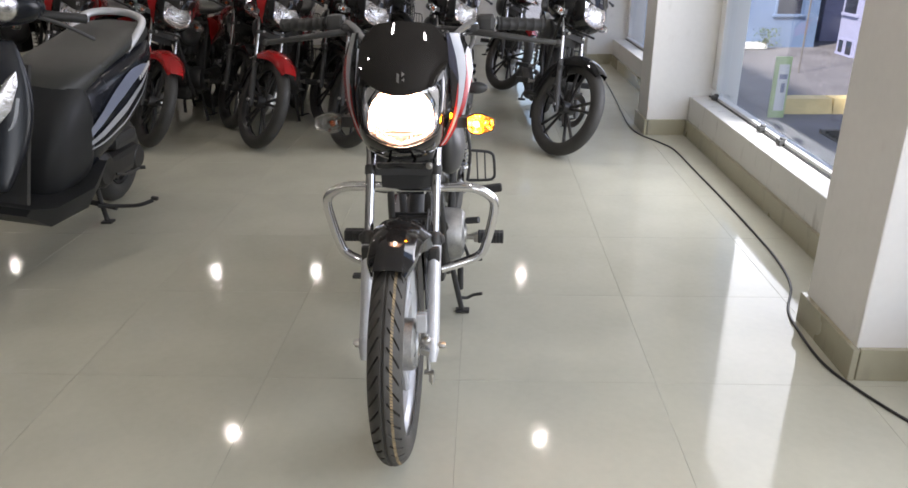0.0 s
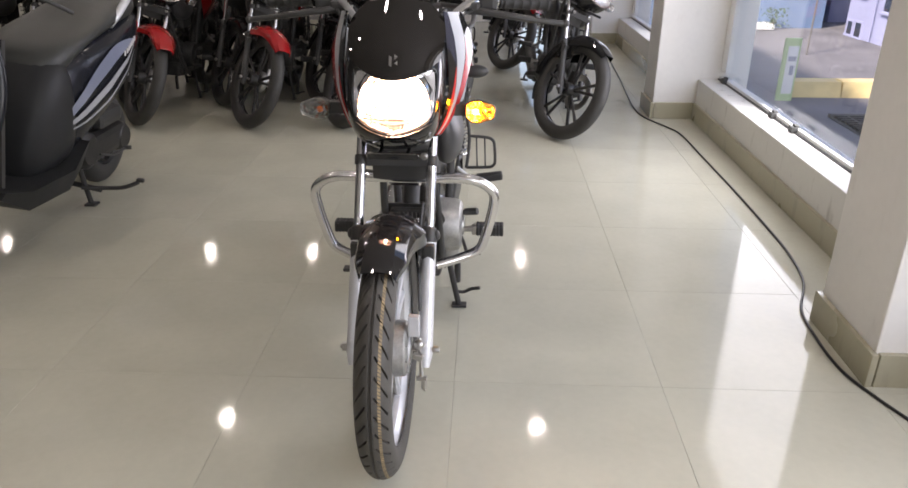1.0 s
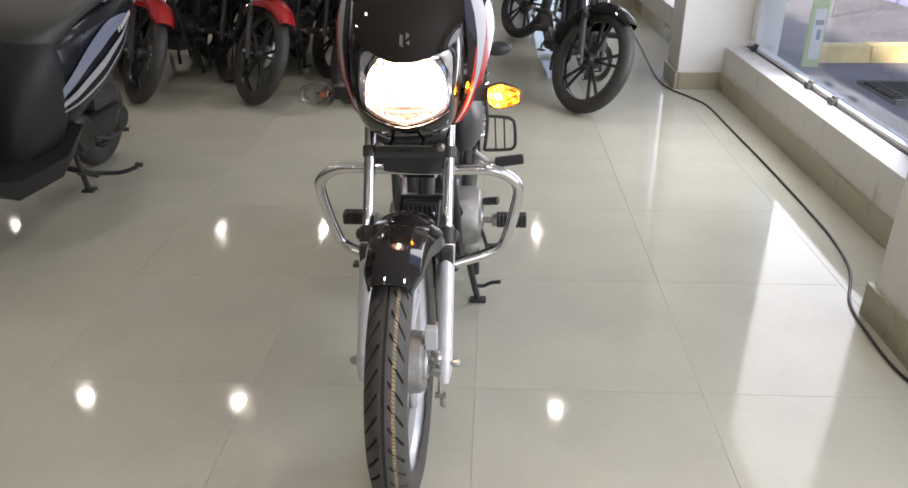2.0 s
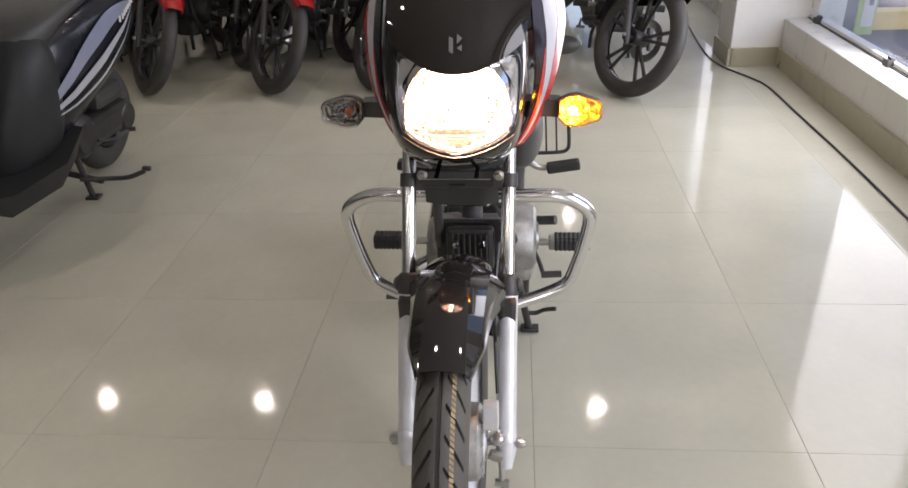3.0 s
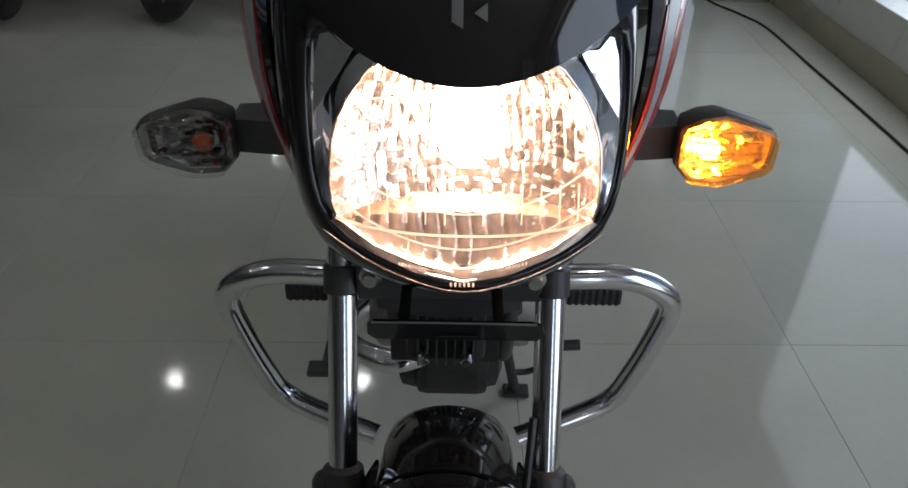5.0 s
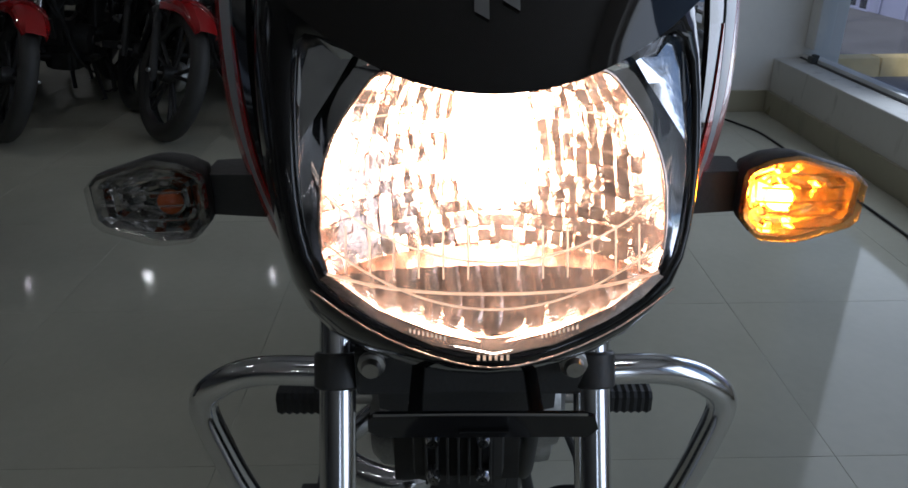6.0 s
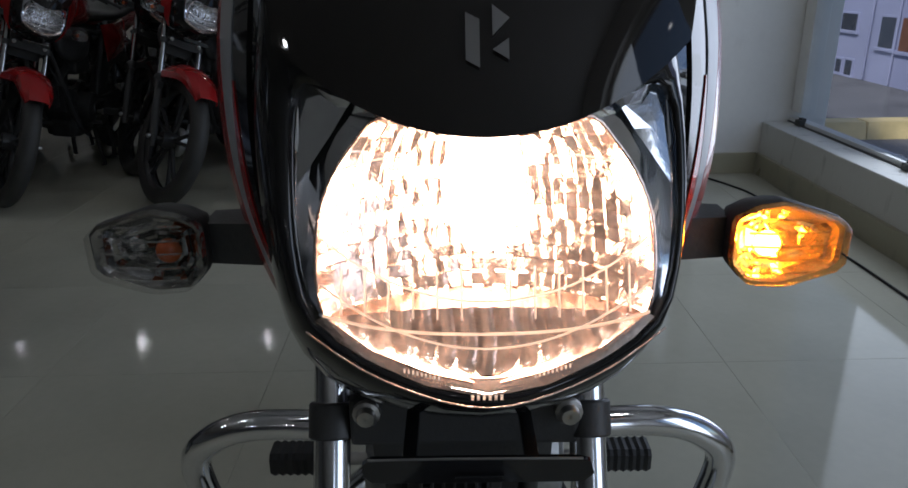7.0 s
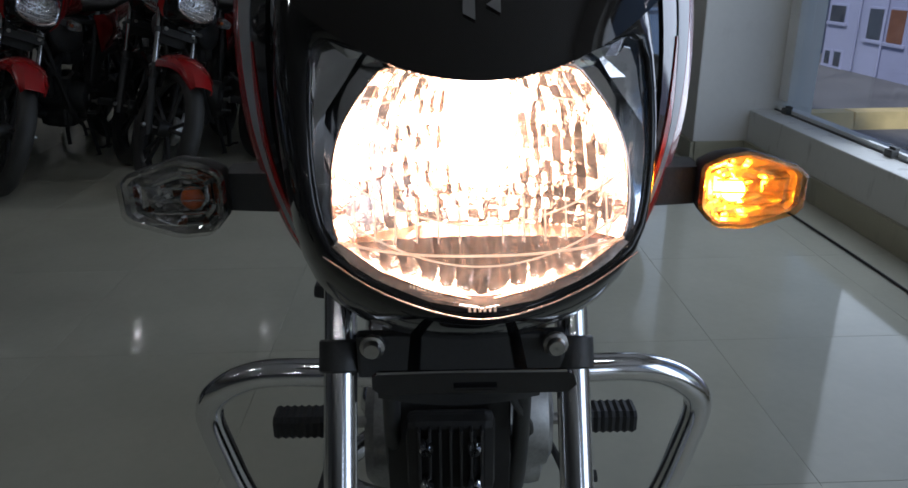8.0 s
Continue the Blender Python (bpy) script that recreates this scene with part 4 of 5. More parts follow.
def front_end(bike, paint, T, on, fine, rim, disc, stripes):
    """All that turns with the handlebar; T steers it."""
    wheel(bike, "front_wheel", (-.002, AXLE_Y, RAD), RAD, .076, rim, fine, disc, not disc, T)
    for sx in (-1, 1):
        x = sx * .0855 - .003
        lo, hi = (x, fork_y(.27), .27), (x, fork_y(.535), .535)
        f = part("fork_leg", Shape().tube([(x, fork_y(.262) - .004, .262), (x, fork_y(.29) - .003, .29), (x, fork_y(.33), .33), (x, fork_y(.5), .5), hi], [.011, .018, .0175, .0175, .0185], 20)
                 .ball((x, AXLE_Y + .004, RAD), (.019, .022, .028), 14, 8).moved(T), SILVER if on else GREYPLAST, bike, "silver fork slider with a chrome tube" if on else "dark fork slider with a chrome tube")
        part("tube", Shape().rod((x, fork_y(.53), .53), (x, fork_y(.985), .985), .0122, 20).moved(T), CHROME, f, "bright chrome fork tube")
        part("dust_seal", Shape().lathe([(.0178, -.024), (.0192, -.02), (.0192, -.004), (.0172, .01), (.0128, .014)], (0, 0, 0), "Z", 20, True)
             .moved(Matrix.Translation((x, fork_y(.545), .545)) @ Matrix.Rotation(-math.atan(RAKE), 4, "X")).ball((x + sx * .017, fork_y(.54), .54), (.01, .012, .014), 10, 8).moved(T), MATTE, f, "black rubber dust seal")
        part("bracket", Shape().box((x, fork_y(.5) - .006, .505), (.031, .026, .05), .008).moved(T), MATTE, f, "black plastic fender bracket")
    # yokes with the two lamp bolts
    s = Shape().box((-.003, fork_y(.699) + .02, .699), (.171, .03, .014), .004, Matrix.Rotation(-math.atan(RAKE), 3, "X")).box((0, .184, .705), (.15, .012, .034), .003)
    y = part("lower_yoke", s.moved(T), MATTE, bike, "black fork yoke")
    for sx in (-1, 1):
        part("clamp", Shape().lathe([(.0145, -.012), (.0158, -.0105), (.0158, .0105), (.0145, .012)], (0, 0, 0), "Z", 20)
             .moved(Matrix.Translation((sx * .0855 - .003, fork_y(.699), .699)) @ Matrix.Rotation(-math.atan(RAKE), 4, "X")).moved(T), MATTE, y)
        part("bolt", Shape().lathe([(.001, .164), (.0055, .164), (.0066, .166), (.0066, .169), (.009, .17), (.009, .174), (.001, .174)], (sx * .0645 + .002, 0, .717), "Y", 12, False).moved(T), STEEL, y, "zinc plated bolt")
    part("number_bracket", Shape().prism([(-.048, .737), (-.053, .741), (-.053, .748), (-.049, .751), (.055, .751), (.062, .749), (.064, .742), (.059, .737)], "Y", .077, .0805)
         .box((-.03, .125, .741), (.008, .09, .005), .002).box((.034, .125, .741), (.008, .09, .005), .002).box((.006, .0755, .742), (.025, .003, .0022), .0008).moved(T), BLACK, bike, "black plate bracket below the headlamp")
    # steel line put in for the headlamp's glint on the bracket's top edge
    part("bracket_glint", Shape().tube([(-.05, .0768, .7512), (.0, .0768, .7516), (.058, .0768, .7512)], .0007, 6, 3).moved(T), STEEL, bike, "thin steel line for headlamp light along the bracket edge")
    part("fork_cover", Shape().grid(lambda u, v: (-.066 + .13 * u, .2 + .012 * v + .05 * (u - .5) ** 2, .692 - .05 * v), 8, 6, .003).moved(T), MATTE, bike, "plain black cover between the fork tubes", 50)
    part("upper_yoke", Shape().box((0, fork_y(.97), .972), (.2, .06, .026), .01).moved(T), STEEL, bike)
    TW = T @ Matrix.Translation((0, AXLE_Y, 0))
    fd = part("front_fender", (fender_shape() if on else fender_shape(-.6 if disc else -.7, .3, .022 if disc else .04, 1.0 if disc else 1.2)).moved(TW), paint, bike, "glossy mudguard over the front tyre", 14)
    part("inner_guard", inner_guard().moved(TW), BLACK, fd, "glossy black rear half of the mudguard", 50)
    for sx in (-1, 1):
        part("side_flap", Shape().grid(lambda u, v, sx=sx: (sx * (.066 + .012 * math.sin(math.pi * u) * (1 - v)), .025 + (.13 * u) + .01 * v, .56 - .085 * v - .04 * u), 8, 6, .003 * sx).moved(T), BLACK, fd)
    T2, T3 = T @ Matrix.Translation((.009, -.02, -.002)), T @ Matrix.Translation((.003, .014, 0))
    # cowl body round the lamp
    R0, R2 = whole(LENS_RING), [(x - .009, y + .02, z + .002) for x, y, z in whole(EDGE_RING)]
    R1 = [(a[0] * 1.035 + (b[0] - a[0]) * .12, a[1] - .002, a[2] + (b[2] - a[2]) * .1 - .001) for a, b in zip(R0, R2)]
    R15 = [((a[0] + b[0]) / 2 + (b[0] - a[0]) * .18, (a[1] * .55 + b[1] * .45), (a[2] + b[2]) / 2 - (.012 if a[2] < .84 else 0)) for a, b in zip(R0, R2)]
    Rin = [(x * .996, y + .006, .87 + (z - .87) * .996) for x, y, z in R0]
    R3 = [(x * .97, .275, .872 + (z - .872) * .95) for x, y, z in R2]
    cowl = part("headlamp_cowl", Shape().loft([Rin, R0, R1, R15, R2, R3], True, False).moved(T2), BLACK, bike, "glossy black cowl round the headlamp", 40, 1)
    part("trim_strip", Shape().tube([(x * 1.02, y - .002, z - .003) for x, y, z in R0[8:15]], .0005, 8, 3).moved(T2), WARM_REFLECT, cowl, "thin bright edge below the lens")
    part("under_cover", Shape().grid(lambda u, v: ((u * 2 - 1) * (.088 - .022 * v), .1 + .08 * v + .035 * (u * 2 - 1) ** 2, .787 - .055 * v + .022 * (u * 2 - 1) ** 2 * (1 - v)), 12, 8, .003).moved(T2), MATTE, cowl, "matte black cover below the headlamp", 50)
    vz = part("visor", Shape().grid(lambda u, v: visor_pt(u, v if on else v * .4), 28, 20, .004).moved(T2), VISOR, bike, "dark smoked visor with a small badge", 50)
    # badge: a bar and two wedges, plain shapes
    s = Shape()
    for q in ([(0, .947), (0, .966), (.0065, .963), (.0065, .944)], [(.0125, .969), (.0205, .9635), (.0125, .9565)], [(.0125, .951), (.02, .9555), (.02, .947)]):
        def lay(a, z, k):
            v = (z - .9165) / .155
            p = visor_pt(.5 + (a * .93 - .0085) / .2, v - .0, .0012 + k)
            return (a * .93 - .0085, p[1], z)
        s.loft([[lay(a, z, .0042) for a, z in q], [lay(a, z, .005) for a, z in q]])
    part("badge", s.moved(T2), BADGE, vz, "small silver badge of plain wedges")
    for sx in (-1, 1):
        wing = part("cowl_wing", Shape().grid(lambda u, v: panel_pt(u, v, sx), 14, 24, .003 * sx).moved(T), paint, bike, "cowl wing with silver and red stripes", 50)
        if stripes:
            part("silver_stripe", Shape().grid(lambda u, v: panel_pt(wing_u(WING_IN, v * .95) * (1 - u) + (wing_u(WING_OUT, v * .95) - .02) * u, v * .95, sx, .0009), 8, 24, .0006 * sx).moved(T), DECAL_SILVER, wing)
            part("red_stripe", Shape().grid(lambda u, v: panel_pt(wing_u(WING_OUT, .16 + .8 * v) * (1 - u) + (wing_u(WING_OUT, .16 + .8 * v) + (.96 - wing_u(WING_OUT, .16 + .8 * v)) * min(1, .3 + 4 * v)) * u, .16 + .8 * v, sx, .0009), 6, 24, .0006 * sx).moved(T), DECAL_RED, wing)
            part("red_stripe", Shape().grid(lambda u, v: panel_pt((wing_u(WING_IN, .36 + .6 * v) - .02) - .16 * u * min(1, .1 + 2.5 * v), .36 + .6 * v, sx, .0009), 6, 24, -.0006 * sx).moved(T), DECAL_RED, wing)
    headlamp(bike, T2, on)
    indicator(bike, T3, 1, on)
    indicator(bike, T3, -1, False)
    # handlebar, grips, levers, switch boxes
    bar = part("handlebar", Shape().tube([(-.36, .47, 1.035), (-.2, .43, 1.045), (-.15, .39, 1.035), (-.1, .32, 1.0), (-.04, .305, .99), (.04, .305, .99), (.1, .32, 1.0), (.15, .39, 1.035), (.2, .43, 1.045), (.36, .47, 1.035)],
               .0112, 14, 6).moved(T), CHROME, bike, "chrome handlebar with black rubber grips")
    for sx in (-1, 1):
        s = Shape().tube([Vector((sx * .235, .44, 1.043)).lerp(Vector((sx * .365, .472, 1.035)), k / 24) for k in range(25)], [.0185 if k % 4 == 2 or k in (0, 24) else .0162 for k in range(25)], 16)
        part("grip", s.moved(T), GRIP, bar, "black rubber grip")
        part("switch_box", Shape().box((sx * .205, .43, 1.043), (.05, .045, .05), .012).moved(T), MATTE, bar)
        part("lever", Shape().tube([(sx * .17, .4, 1.025), (sx * .24, .385, 1.018), (sx * .32, .392, 1.006), (sx * .4, .41, .995)], [.009, .0085, .007, .007], 10, 5)
             .ball((sx * .4, .41, .995), (.01, .01, .01), 10, 8).box((sx * .17, .41, 1.03), (.035, .04, .03), .008).moved(T), MATTE, bar, "black lever")
    # cables that loop in front of the bar
    for k, (x, d) in enumerate(((-.1, .02), (.1, .015), (.06, .03))):
        part("cable", Shape().tube([(x * 1.7, .4, 1.025), (x * 1.2, .27 - d, 1.03 - d), (x * .6, .24, .95), (x * .4, .3, .8)], .0035, 8, 6).moved(T), CABLE, bike)


def guard(bike):
    """Chrome crash bar looped to both sides."""
    half = [(0, .305, .617), (.1, .308, .617), (.175, .314, .614), (.218, .321, .595), (.239, .331, .563), (.233, .341, .505), (.218, .349, .44), (.2, .352, .398), (.15, .34, .376), (.085, .32, .362)]
    pts = [(x - .004, y, z) for x, y, z in [(-x, y, z) for x, y, z in half[::-1]] + half[1:]]
    part("crash_guard", Shape().tube(pts, .0132, 18, 6).box((0, .316, .611), (.09, .03, .03), .006), CHROME, bike, "looped chrome crash guard")


def middle_and_rear(bike, paint, rim, fine, stripes):
    """Frame, tank, engine, seat, tail and rear wheel."""
    metal = ALLOY if fine else ENGINE
    s = Shape().tube([(-.02, .26, .9), (-.055, .34, .72), (-.075, .44, .5), (-.08, .54, .3), (-.08, .66, .2)], .0105, 12, 4).tube([(.02, .26, .9), (.055, .34, .72), (.075, .44, .5), (.08, .54, .3), (.08, .66, .2)], .0105, 12, 4).tube([(0, .25, .92), (0, .45, .86), (0, .75, .76), (0, 1.0, .72)], .02, 12, 4)
    for sx in (-1, 1):
        s.tube([(0, .6, .78), (sx * .09, .85, .72), (sx * .1, 1.2, .76), (sx * .08, 1.5, .78)], .011, 10, 4)
        s.tube([(sx * .09, .9, .72), (sx * .09, .82, .5), (sx * .08, .78, .3)], .013, 10, 3)
    part("frame", s, MATTE, bike, "black tubular frame")
    rings = []
    for y, hw, zl, zt in ((.33, .05, .86, .93), (.37, .095, .80, .975), (.47, .128, .765, 1.0), (.58, .135, .755, .995), (.7, .12, .75, .955), (.8, .09, .75, .9), (.86, .06, .77, .86)):
        rings.append([(hw * math.cos(a) * (1.0 if math.sin(a) > 0 else .94), y, (zl + zt) / 2 + (zt - zl) / 2 * math.copysign(abs(math.sin(a)) ** .75, math.sin(a))) for a in [2 * math.pi * k / 16 for k in range(16)]])
    tank = part("fuel_tank", Shape().loft(rings), paint, bike, "glossy fuel tank", 60, 1)
    part("filler_cap", Shape().lathe([(.001, 1.008), (.024, 1.008), (.03, 1.004), (.031, .985), (.001, .985)], (0, .52, 0), "Z", 24, False), CHROME, tank)
    for sx in (-1, 1):
        rings = []
        for y, hw, zl, zt, xc in ((.36, .012, .7, .76, .1), (.39, .035, .64, .775, .1), (.46, .05, .6, .78, .1), (.56, .052, .585, .77, .095), (.66, .04, .6, .76, .09), (.72, .015, .64, .74, .085)):
            rings.append([(sx * (xc + hw * math.cos(a)), y, (zl + zt) / 2 + (zt - zl) / 2 * math.sin(a)) for a in [2 * math.pi * k / 14 for k in range(14)]])
        part("side_cover", Shape().loft(rings), GREYPLAST, tank, "dark grey plastic cover below the tank", 60, 1)
    if stripes:
        for sx in (-1, 1):
            shroud = part("tank_shroud", Shape().grid(lambda u, v, sx=sx: (sx * (.135 + .03 * math.sin(math.pi * (.25 + .6 * u)) - .02 * v * v), .35 + .26 * u + .04 * v, .985 - .19 * v - .03 * u), 10, 10, .004 * sx), DECAL_SILVER, tank, "silver tank shroud", 50)
            part("shroud_stripe", Shape().grid(lambda u, v, sx=sx: (sx * (.1372 + .03 * math.sin(math.pi * (.25 + .6 * u)) - .02 * (.45 + .2 * v) ** 2), .349 + .26 * u + .04 * (.45 + .2 * v), .985 - .19 * (.45 + .2 * v) - .03 * u), 10, 4, .001 * sx), DECAL_RED, shroud)
            part("tank_stripe", Shape().grid(lambda u, v, sx=sx: (sx * (.1315 - .1 * (u - .5) ** 2 + .006 * math.sin(math.pi * v)), .43 + .32 * u, .845 + .05 * v - .05 * u), 12, 4, .001 * sx), DECAL_RED, tank)
    rings = []
    for y, hw, zl, zt in ((.8, .07, .79, .83), (.86, .115, .775, .835), (1.0, .13, .765, .825), (1.12, .132, .77, .83), (1.2, .125, .785, .855), (1.4, .11, .8, .865), (1.52, .08, .81, .86), (1.55, .05, .82, .85)):
        rings.append([(hw * math.copysign(abs(math.cos(a)) ** .6, math.cos(a)), y, (zl + zt) / 2 + (zt - zl) / 2 * math.copysign(abs(math.sin(a)) ** .7, math.sin(a))) for a in [2 * math.pi * k / 16 for k in range(16)]])
    part("seat", Shape().loft(rings), SEAT, bike, "long black vinyl dual seat", 60, 1)
    for sx in (-1, 1):
        part("side_panel", Shape().grid(lambda u, v: (sx * (.115 + .025 * math.sin(math.pi * u) * math.sin(math.pi * v)), .84 + .3 * u + .06 * v, .76 - (.2 - .06 * u) * v), 8, 8, .004 * sx), paint, bike, "", 50)
        part("tail_panel", Shape().grid(lambda u, v: (sx * (.115 - .04 * u + .012 * math.sin(math.pi * v)), 1.12 + .46 * u, .79 + .035 * u - (.1 - .05 * u) * v), 8, 6, .004 * sx), paint, bike, "", 50)
        part("shock_absorber", Shape().rod((sx * .115, 1.2, .33), (sx * .11, 1.12, .72), .012, 10)
             .tube([(sx * .115 + .024 * math.cos(k * .8), 1.185 - .065 * k / 72 + .024 * math.sin(k * .8) * .98, .4 + .28 * k / 72) for k in range(73)], .0035, 6), CHROME, bike)
        part("grab_rail", Shape().tube([(sx * .09, 1.25, .84), (sx * .135, 1.35, .87), (sx * .12, 1.55, .9), (0, 1.62, .91)], .01, 10, 5), MATTE, bike)
    part("tail_lamp", Shape().box((0, 1.585, .815), (.13, .05, .055), .016), TAIL, bike, "red tail lamp")
    s = Shape()
    rings = []
    for i in range(15):
        a = -.55 + i * 2.1 / 14
        rings.append([(x, BASE_L + r * math.sin(a), RAD + r * math.cos(a)) for x, r in ((-.065, .33), (-.06, .36), (0, .372), (.06, .36), (.065, .33), (.055, .33), (0, .364), (-.055, .33))])
    part("rear_fender", s.loft(rings), MATTE, bike, "black rear mudguard", 50)
    wheel(bike, "rear_wheel", (0, BASE_L, RAD), RAD, .082, rim, False, False, True)
    part("swing_arm", Shape().tube([(.075, .8, .33), (.085, 1.0, .32), (.09, BASE_L + .05, RAD)], .018, 10, 3).tube([(-.075, .8, .33), (-.085, 1.0, .32), (-.09, BASE_L + .05, RAD)], .018, 10, 3), MATTE, bike)
    part("chain_cover", Shape().box((.095, 1.02, .33), (.02, .5, .11), .01).ball((.095, 1.235, .315), (.012, .085, .085), 20, 8), MATTE, bike, "black chain case")
    # engine: forward-leaning cylinder with fins, crankcase, covers
    en = part("engine", Shape().box((-.005, .68, .285), (.17, .26, .17), .03).box((0, .6, .25), (.12, .12, .1), .02), ENGINE, bike, "dark four-stroke engine with bright side covers" if fine else "black finned four-stroke engine")
    part("gear_cover", Shape().lathe([(.001, .137), (.066, .137), (.078, .13), (.084, .11), (.086, .06), (.001, .06)], (0, .655, .345), "X", 32, False).lathe([(.001, .143), (.03, .143), (.034, .136), (.001, .136)], (0, .655, .345), "X", 20, False)
         .lathe([(.001, .12), (.055, .12), (.066, .11), (.07, .05), (.001, .05)], (0, .77, .31), "X", 28, False).box((.1, .7, .27), (.06, .17, .07), .02), metal, en, "dull cast alloy cover")
    part("clutch_cover", Shape().lathe([(.001, -.135), (.075, -.135), (.09, -.12), (.095, -.06), (.001, -.06)], (0, .7, .285), "X", 32, False), metal, en, "dull cast alloy cover")
    for k in range(9):
        y = .47 + k * .0165
        part("cooling_fin", Shape().box((-.01, y, .415 - (k * .006)), (.145 if k % 2 else .15, .0048, .135), .002), metal if k > 1 else ENGINE, en)
    s = Shape().box((-.008, .447, .427), (.105, .03, .105), .012)
    hd = part("cylinder_head", s, ENGINE, bike, "dark finned cylinder head", 40)
    for k in range(7):
        part("head_fin", Shape().box((-.008 - .036 + k * .012, .429, .427), (.003, .016, .088), .001), DULLFIN if fine else ENGINE, hd)
    for x in (-.036, .019):
        for z in (.4, .452):
            part("head_bolt", Shape().lathe([(.001, .408), (.006, .408), (.008, .412), (.008, .435), (.001, .435)], (x, 0, z), "Y", 10, False), CHROME, hd)
    part("intake", Shape().tube([(-.01, .52, .43), (-.01, .57, .5), (-.01, .66, .55)], .024, 14, 3).box((-.01, .74, .58), (.12, .16, .14), .02), MATTE, en)
    part("spark_cap", Shape().tube([(.055, .5, .4), (.09, .48, .43), (.06, .42, .52), (.02, .4, .62)], .005, 8, 4).box((.055, .5, .405), (.04, .025, .03), .006), MATTE, en)
    part("exhaust", Shape().tube([(-.05, .56, .27), (-.1, .55, .268), (-.16, .59, .262), (-.185, .66, .245), (-.165, .76, .205), (-.125, .86, .182)], .019, 14, 5)
         .tube([(-.125, .82, .175), (-.135, .9, .2), (-.145, 1.15, .235), (-.15, 1.5, .285), (-.15, 1.52, .287)], [.02, .04, .043, .043, .03], 18, 4), CHROME if fine else MATTE, bike, "long exhaust on the machine's flank")
    for sx in (-1, 1):
        pg = part("foot_peg", Shape().rod((sx * .1, .65, .333), (sx * .175, .65, .333), .009).box((sx * .18, .65, .333), (.025, .03, .03), .005), STEEL, bike, "rider's foot peg with a ribbed rubber")
        sec = [(-.02, -.011), (-.014, -.017), (.014, -.017), (.02, -.011), (.02, .011), (.014, .017), (-.014, .017), (-.02, .011)]
        s = Shape().loft([[(sx * (.182 + .085 * k / 16), .65 + a * (1.12 if k % 2 else 1), .335 + b * (1.12 if k % 2 else 1)) for a, b in sec] for k in range(17)])
        part("rubber", s, GRIP, pg, "black ribbed foot rubber")
        pr = part("passenger_peg", Shape().tube([(sx * .1, 1.0, .42), (sx * .14, 1.01, .385), (sx * .175, 1.01, .381)], .009, 10, 3), STEEL, bike)
        part("rubber", Shape().box((sx * .216, 1.01, .386), (.095, .036, .028), .008, Matrix.Rotation(-sx * .15, 3, "Y")), GRIP, pr)
    part("gear_lever", Shape().tube([(.135, .66, .30), (.145, .61, .3), (.155, .57, .288)], .0055, 8, 3).rod((.15, .57, .287), (.198, .57, .29), .0085, 10), MATTE, bike, "gear lever with a rubber toe piece")
    part("kick_lever", Shape().tube([(.1, .74, .35), (.145, .72, .362), (.152, .69, .375), (.15, .67, .383)], .0085, 10, 4).rod((.145, .67, .383), (.184, .655, .392), .0115, 12), MATTE, bike)
    part("brake_pedal", Shape().tube([(-.2, .76, .22), (-.212, .66, .2), (-.21, .6, .205)], .007, 8, 3).box((-.212, .59, .21), (.05, .03, .012), .004), MATTE, bike)
    part("side_stand", Shape().tube([(.085, .72, .22), (.105, .74, .1), (.122, .748, .012)], .01, 12, 3).box((.125, .748, .006), (.05, .032, .01), .003)
         .tube([(.112, .745, .06), (.14, .75, .055), (.165, .745, .07), (.195, .735, .08)], .006, 8, 4), MATTE, bike, "black side stand, folded out")
    part("centre_stand", Shape().tube([(-.11, .9, .02), (-.09, .88, .2), (.09, .88, .2), (.11, .9, .02)], .012, 10, 2), MATTE, bike)
    # leg guard frame beside the rear wheel
    s = Shape().tube([(.14, 1.1, .51), (.2, 1.1, .506), (.222, 1.1, .498), (.231, 1.1, .48), (.235, 1.1, .42), (.23, 1.1, .402), (.21, 1.1, .393), (.13, 1.1, .39)], .0055, 10, 3)
    s.rod((.165, 1.1, .508), (.17, 1.1, .392), .0028, 8).rod((.195, 1.1, .506), (.2, 1.1, .393), .0028, 8).tube([(.1, 1.1, .64), (.125, 1.1, .6), (.14, 1.1, .5), (.13, 1.1, .39)], .006, 8, 3)
    part("leg_guard", s, MATTE, bike, "black wire guard frame")


def mirror_stem(bike, sx):
    s = part("mirror", Shape().ball((sx * .178, .42, .872), (.034, .016, .017), 18, 10), MATTE, bike, "mirror with a chrome stem, hanging down")
    part("stem", Shape().tube([(sx * .142, .425, 1.02), (sx * .146, .415, .99), (sx * .17, .42, .885)], .0055, 10, 4), CHROME, s)


def motorcycle(label, paint, m, on=False, fine=False, rim=None, disc=False, stripes=True, steer=0.0, guarded=True, group=""):
    bike = base("motorcycle", label, "motorcycle", m, group)
    axis = Vector((0, RAKE, 1)).normalized()
    pivot = Vector((0, .06, RAD))
    T = Matrix.Translation(pivot) @ Matrix.Rotation(steer, 4, axis) @ Matrix.Translation(-pivot)
    front_end(bike, paint, T, on, fine, rim or DARKALLOY, disc, stripes)
    middle_and_rear(bike, paint, rim or DARKALLOY, fine, stripes)
    if guarded:
        guard(bike)
    return bike


hero = motorcycle("glossy black commuter motorcycle with red and silver stripes, headlamp lit", BLACK, pose(-0.0195, 1.75, 0, 0, 0, -1.0), True, True, SILVER)
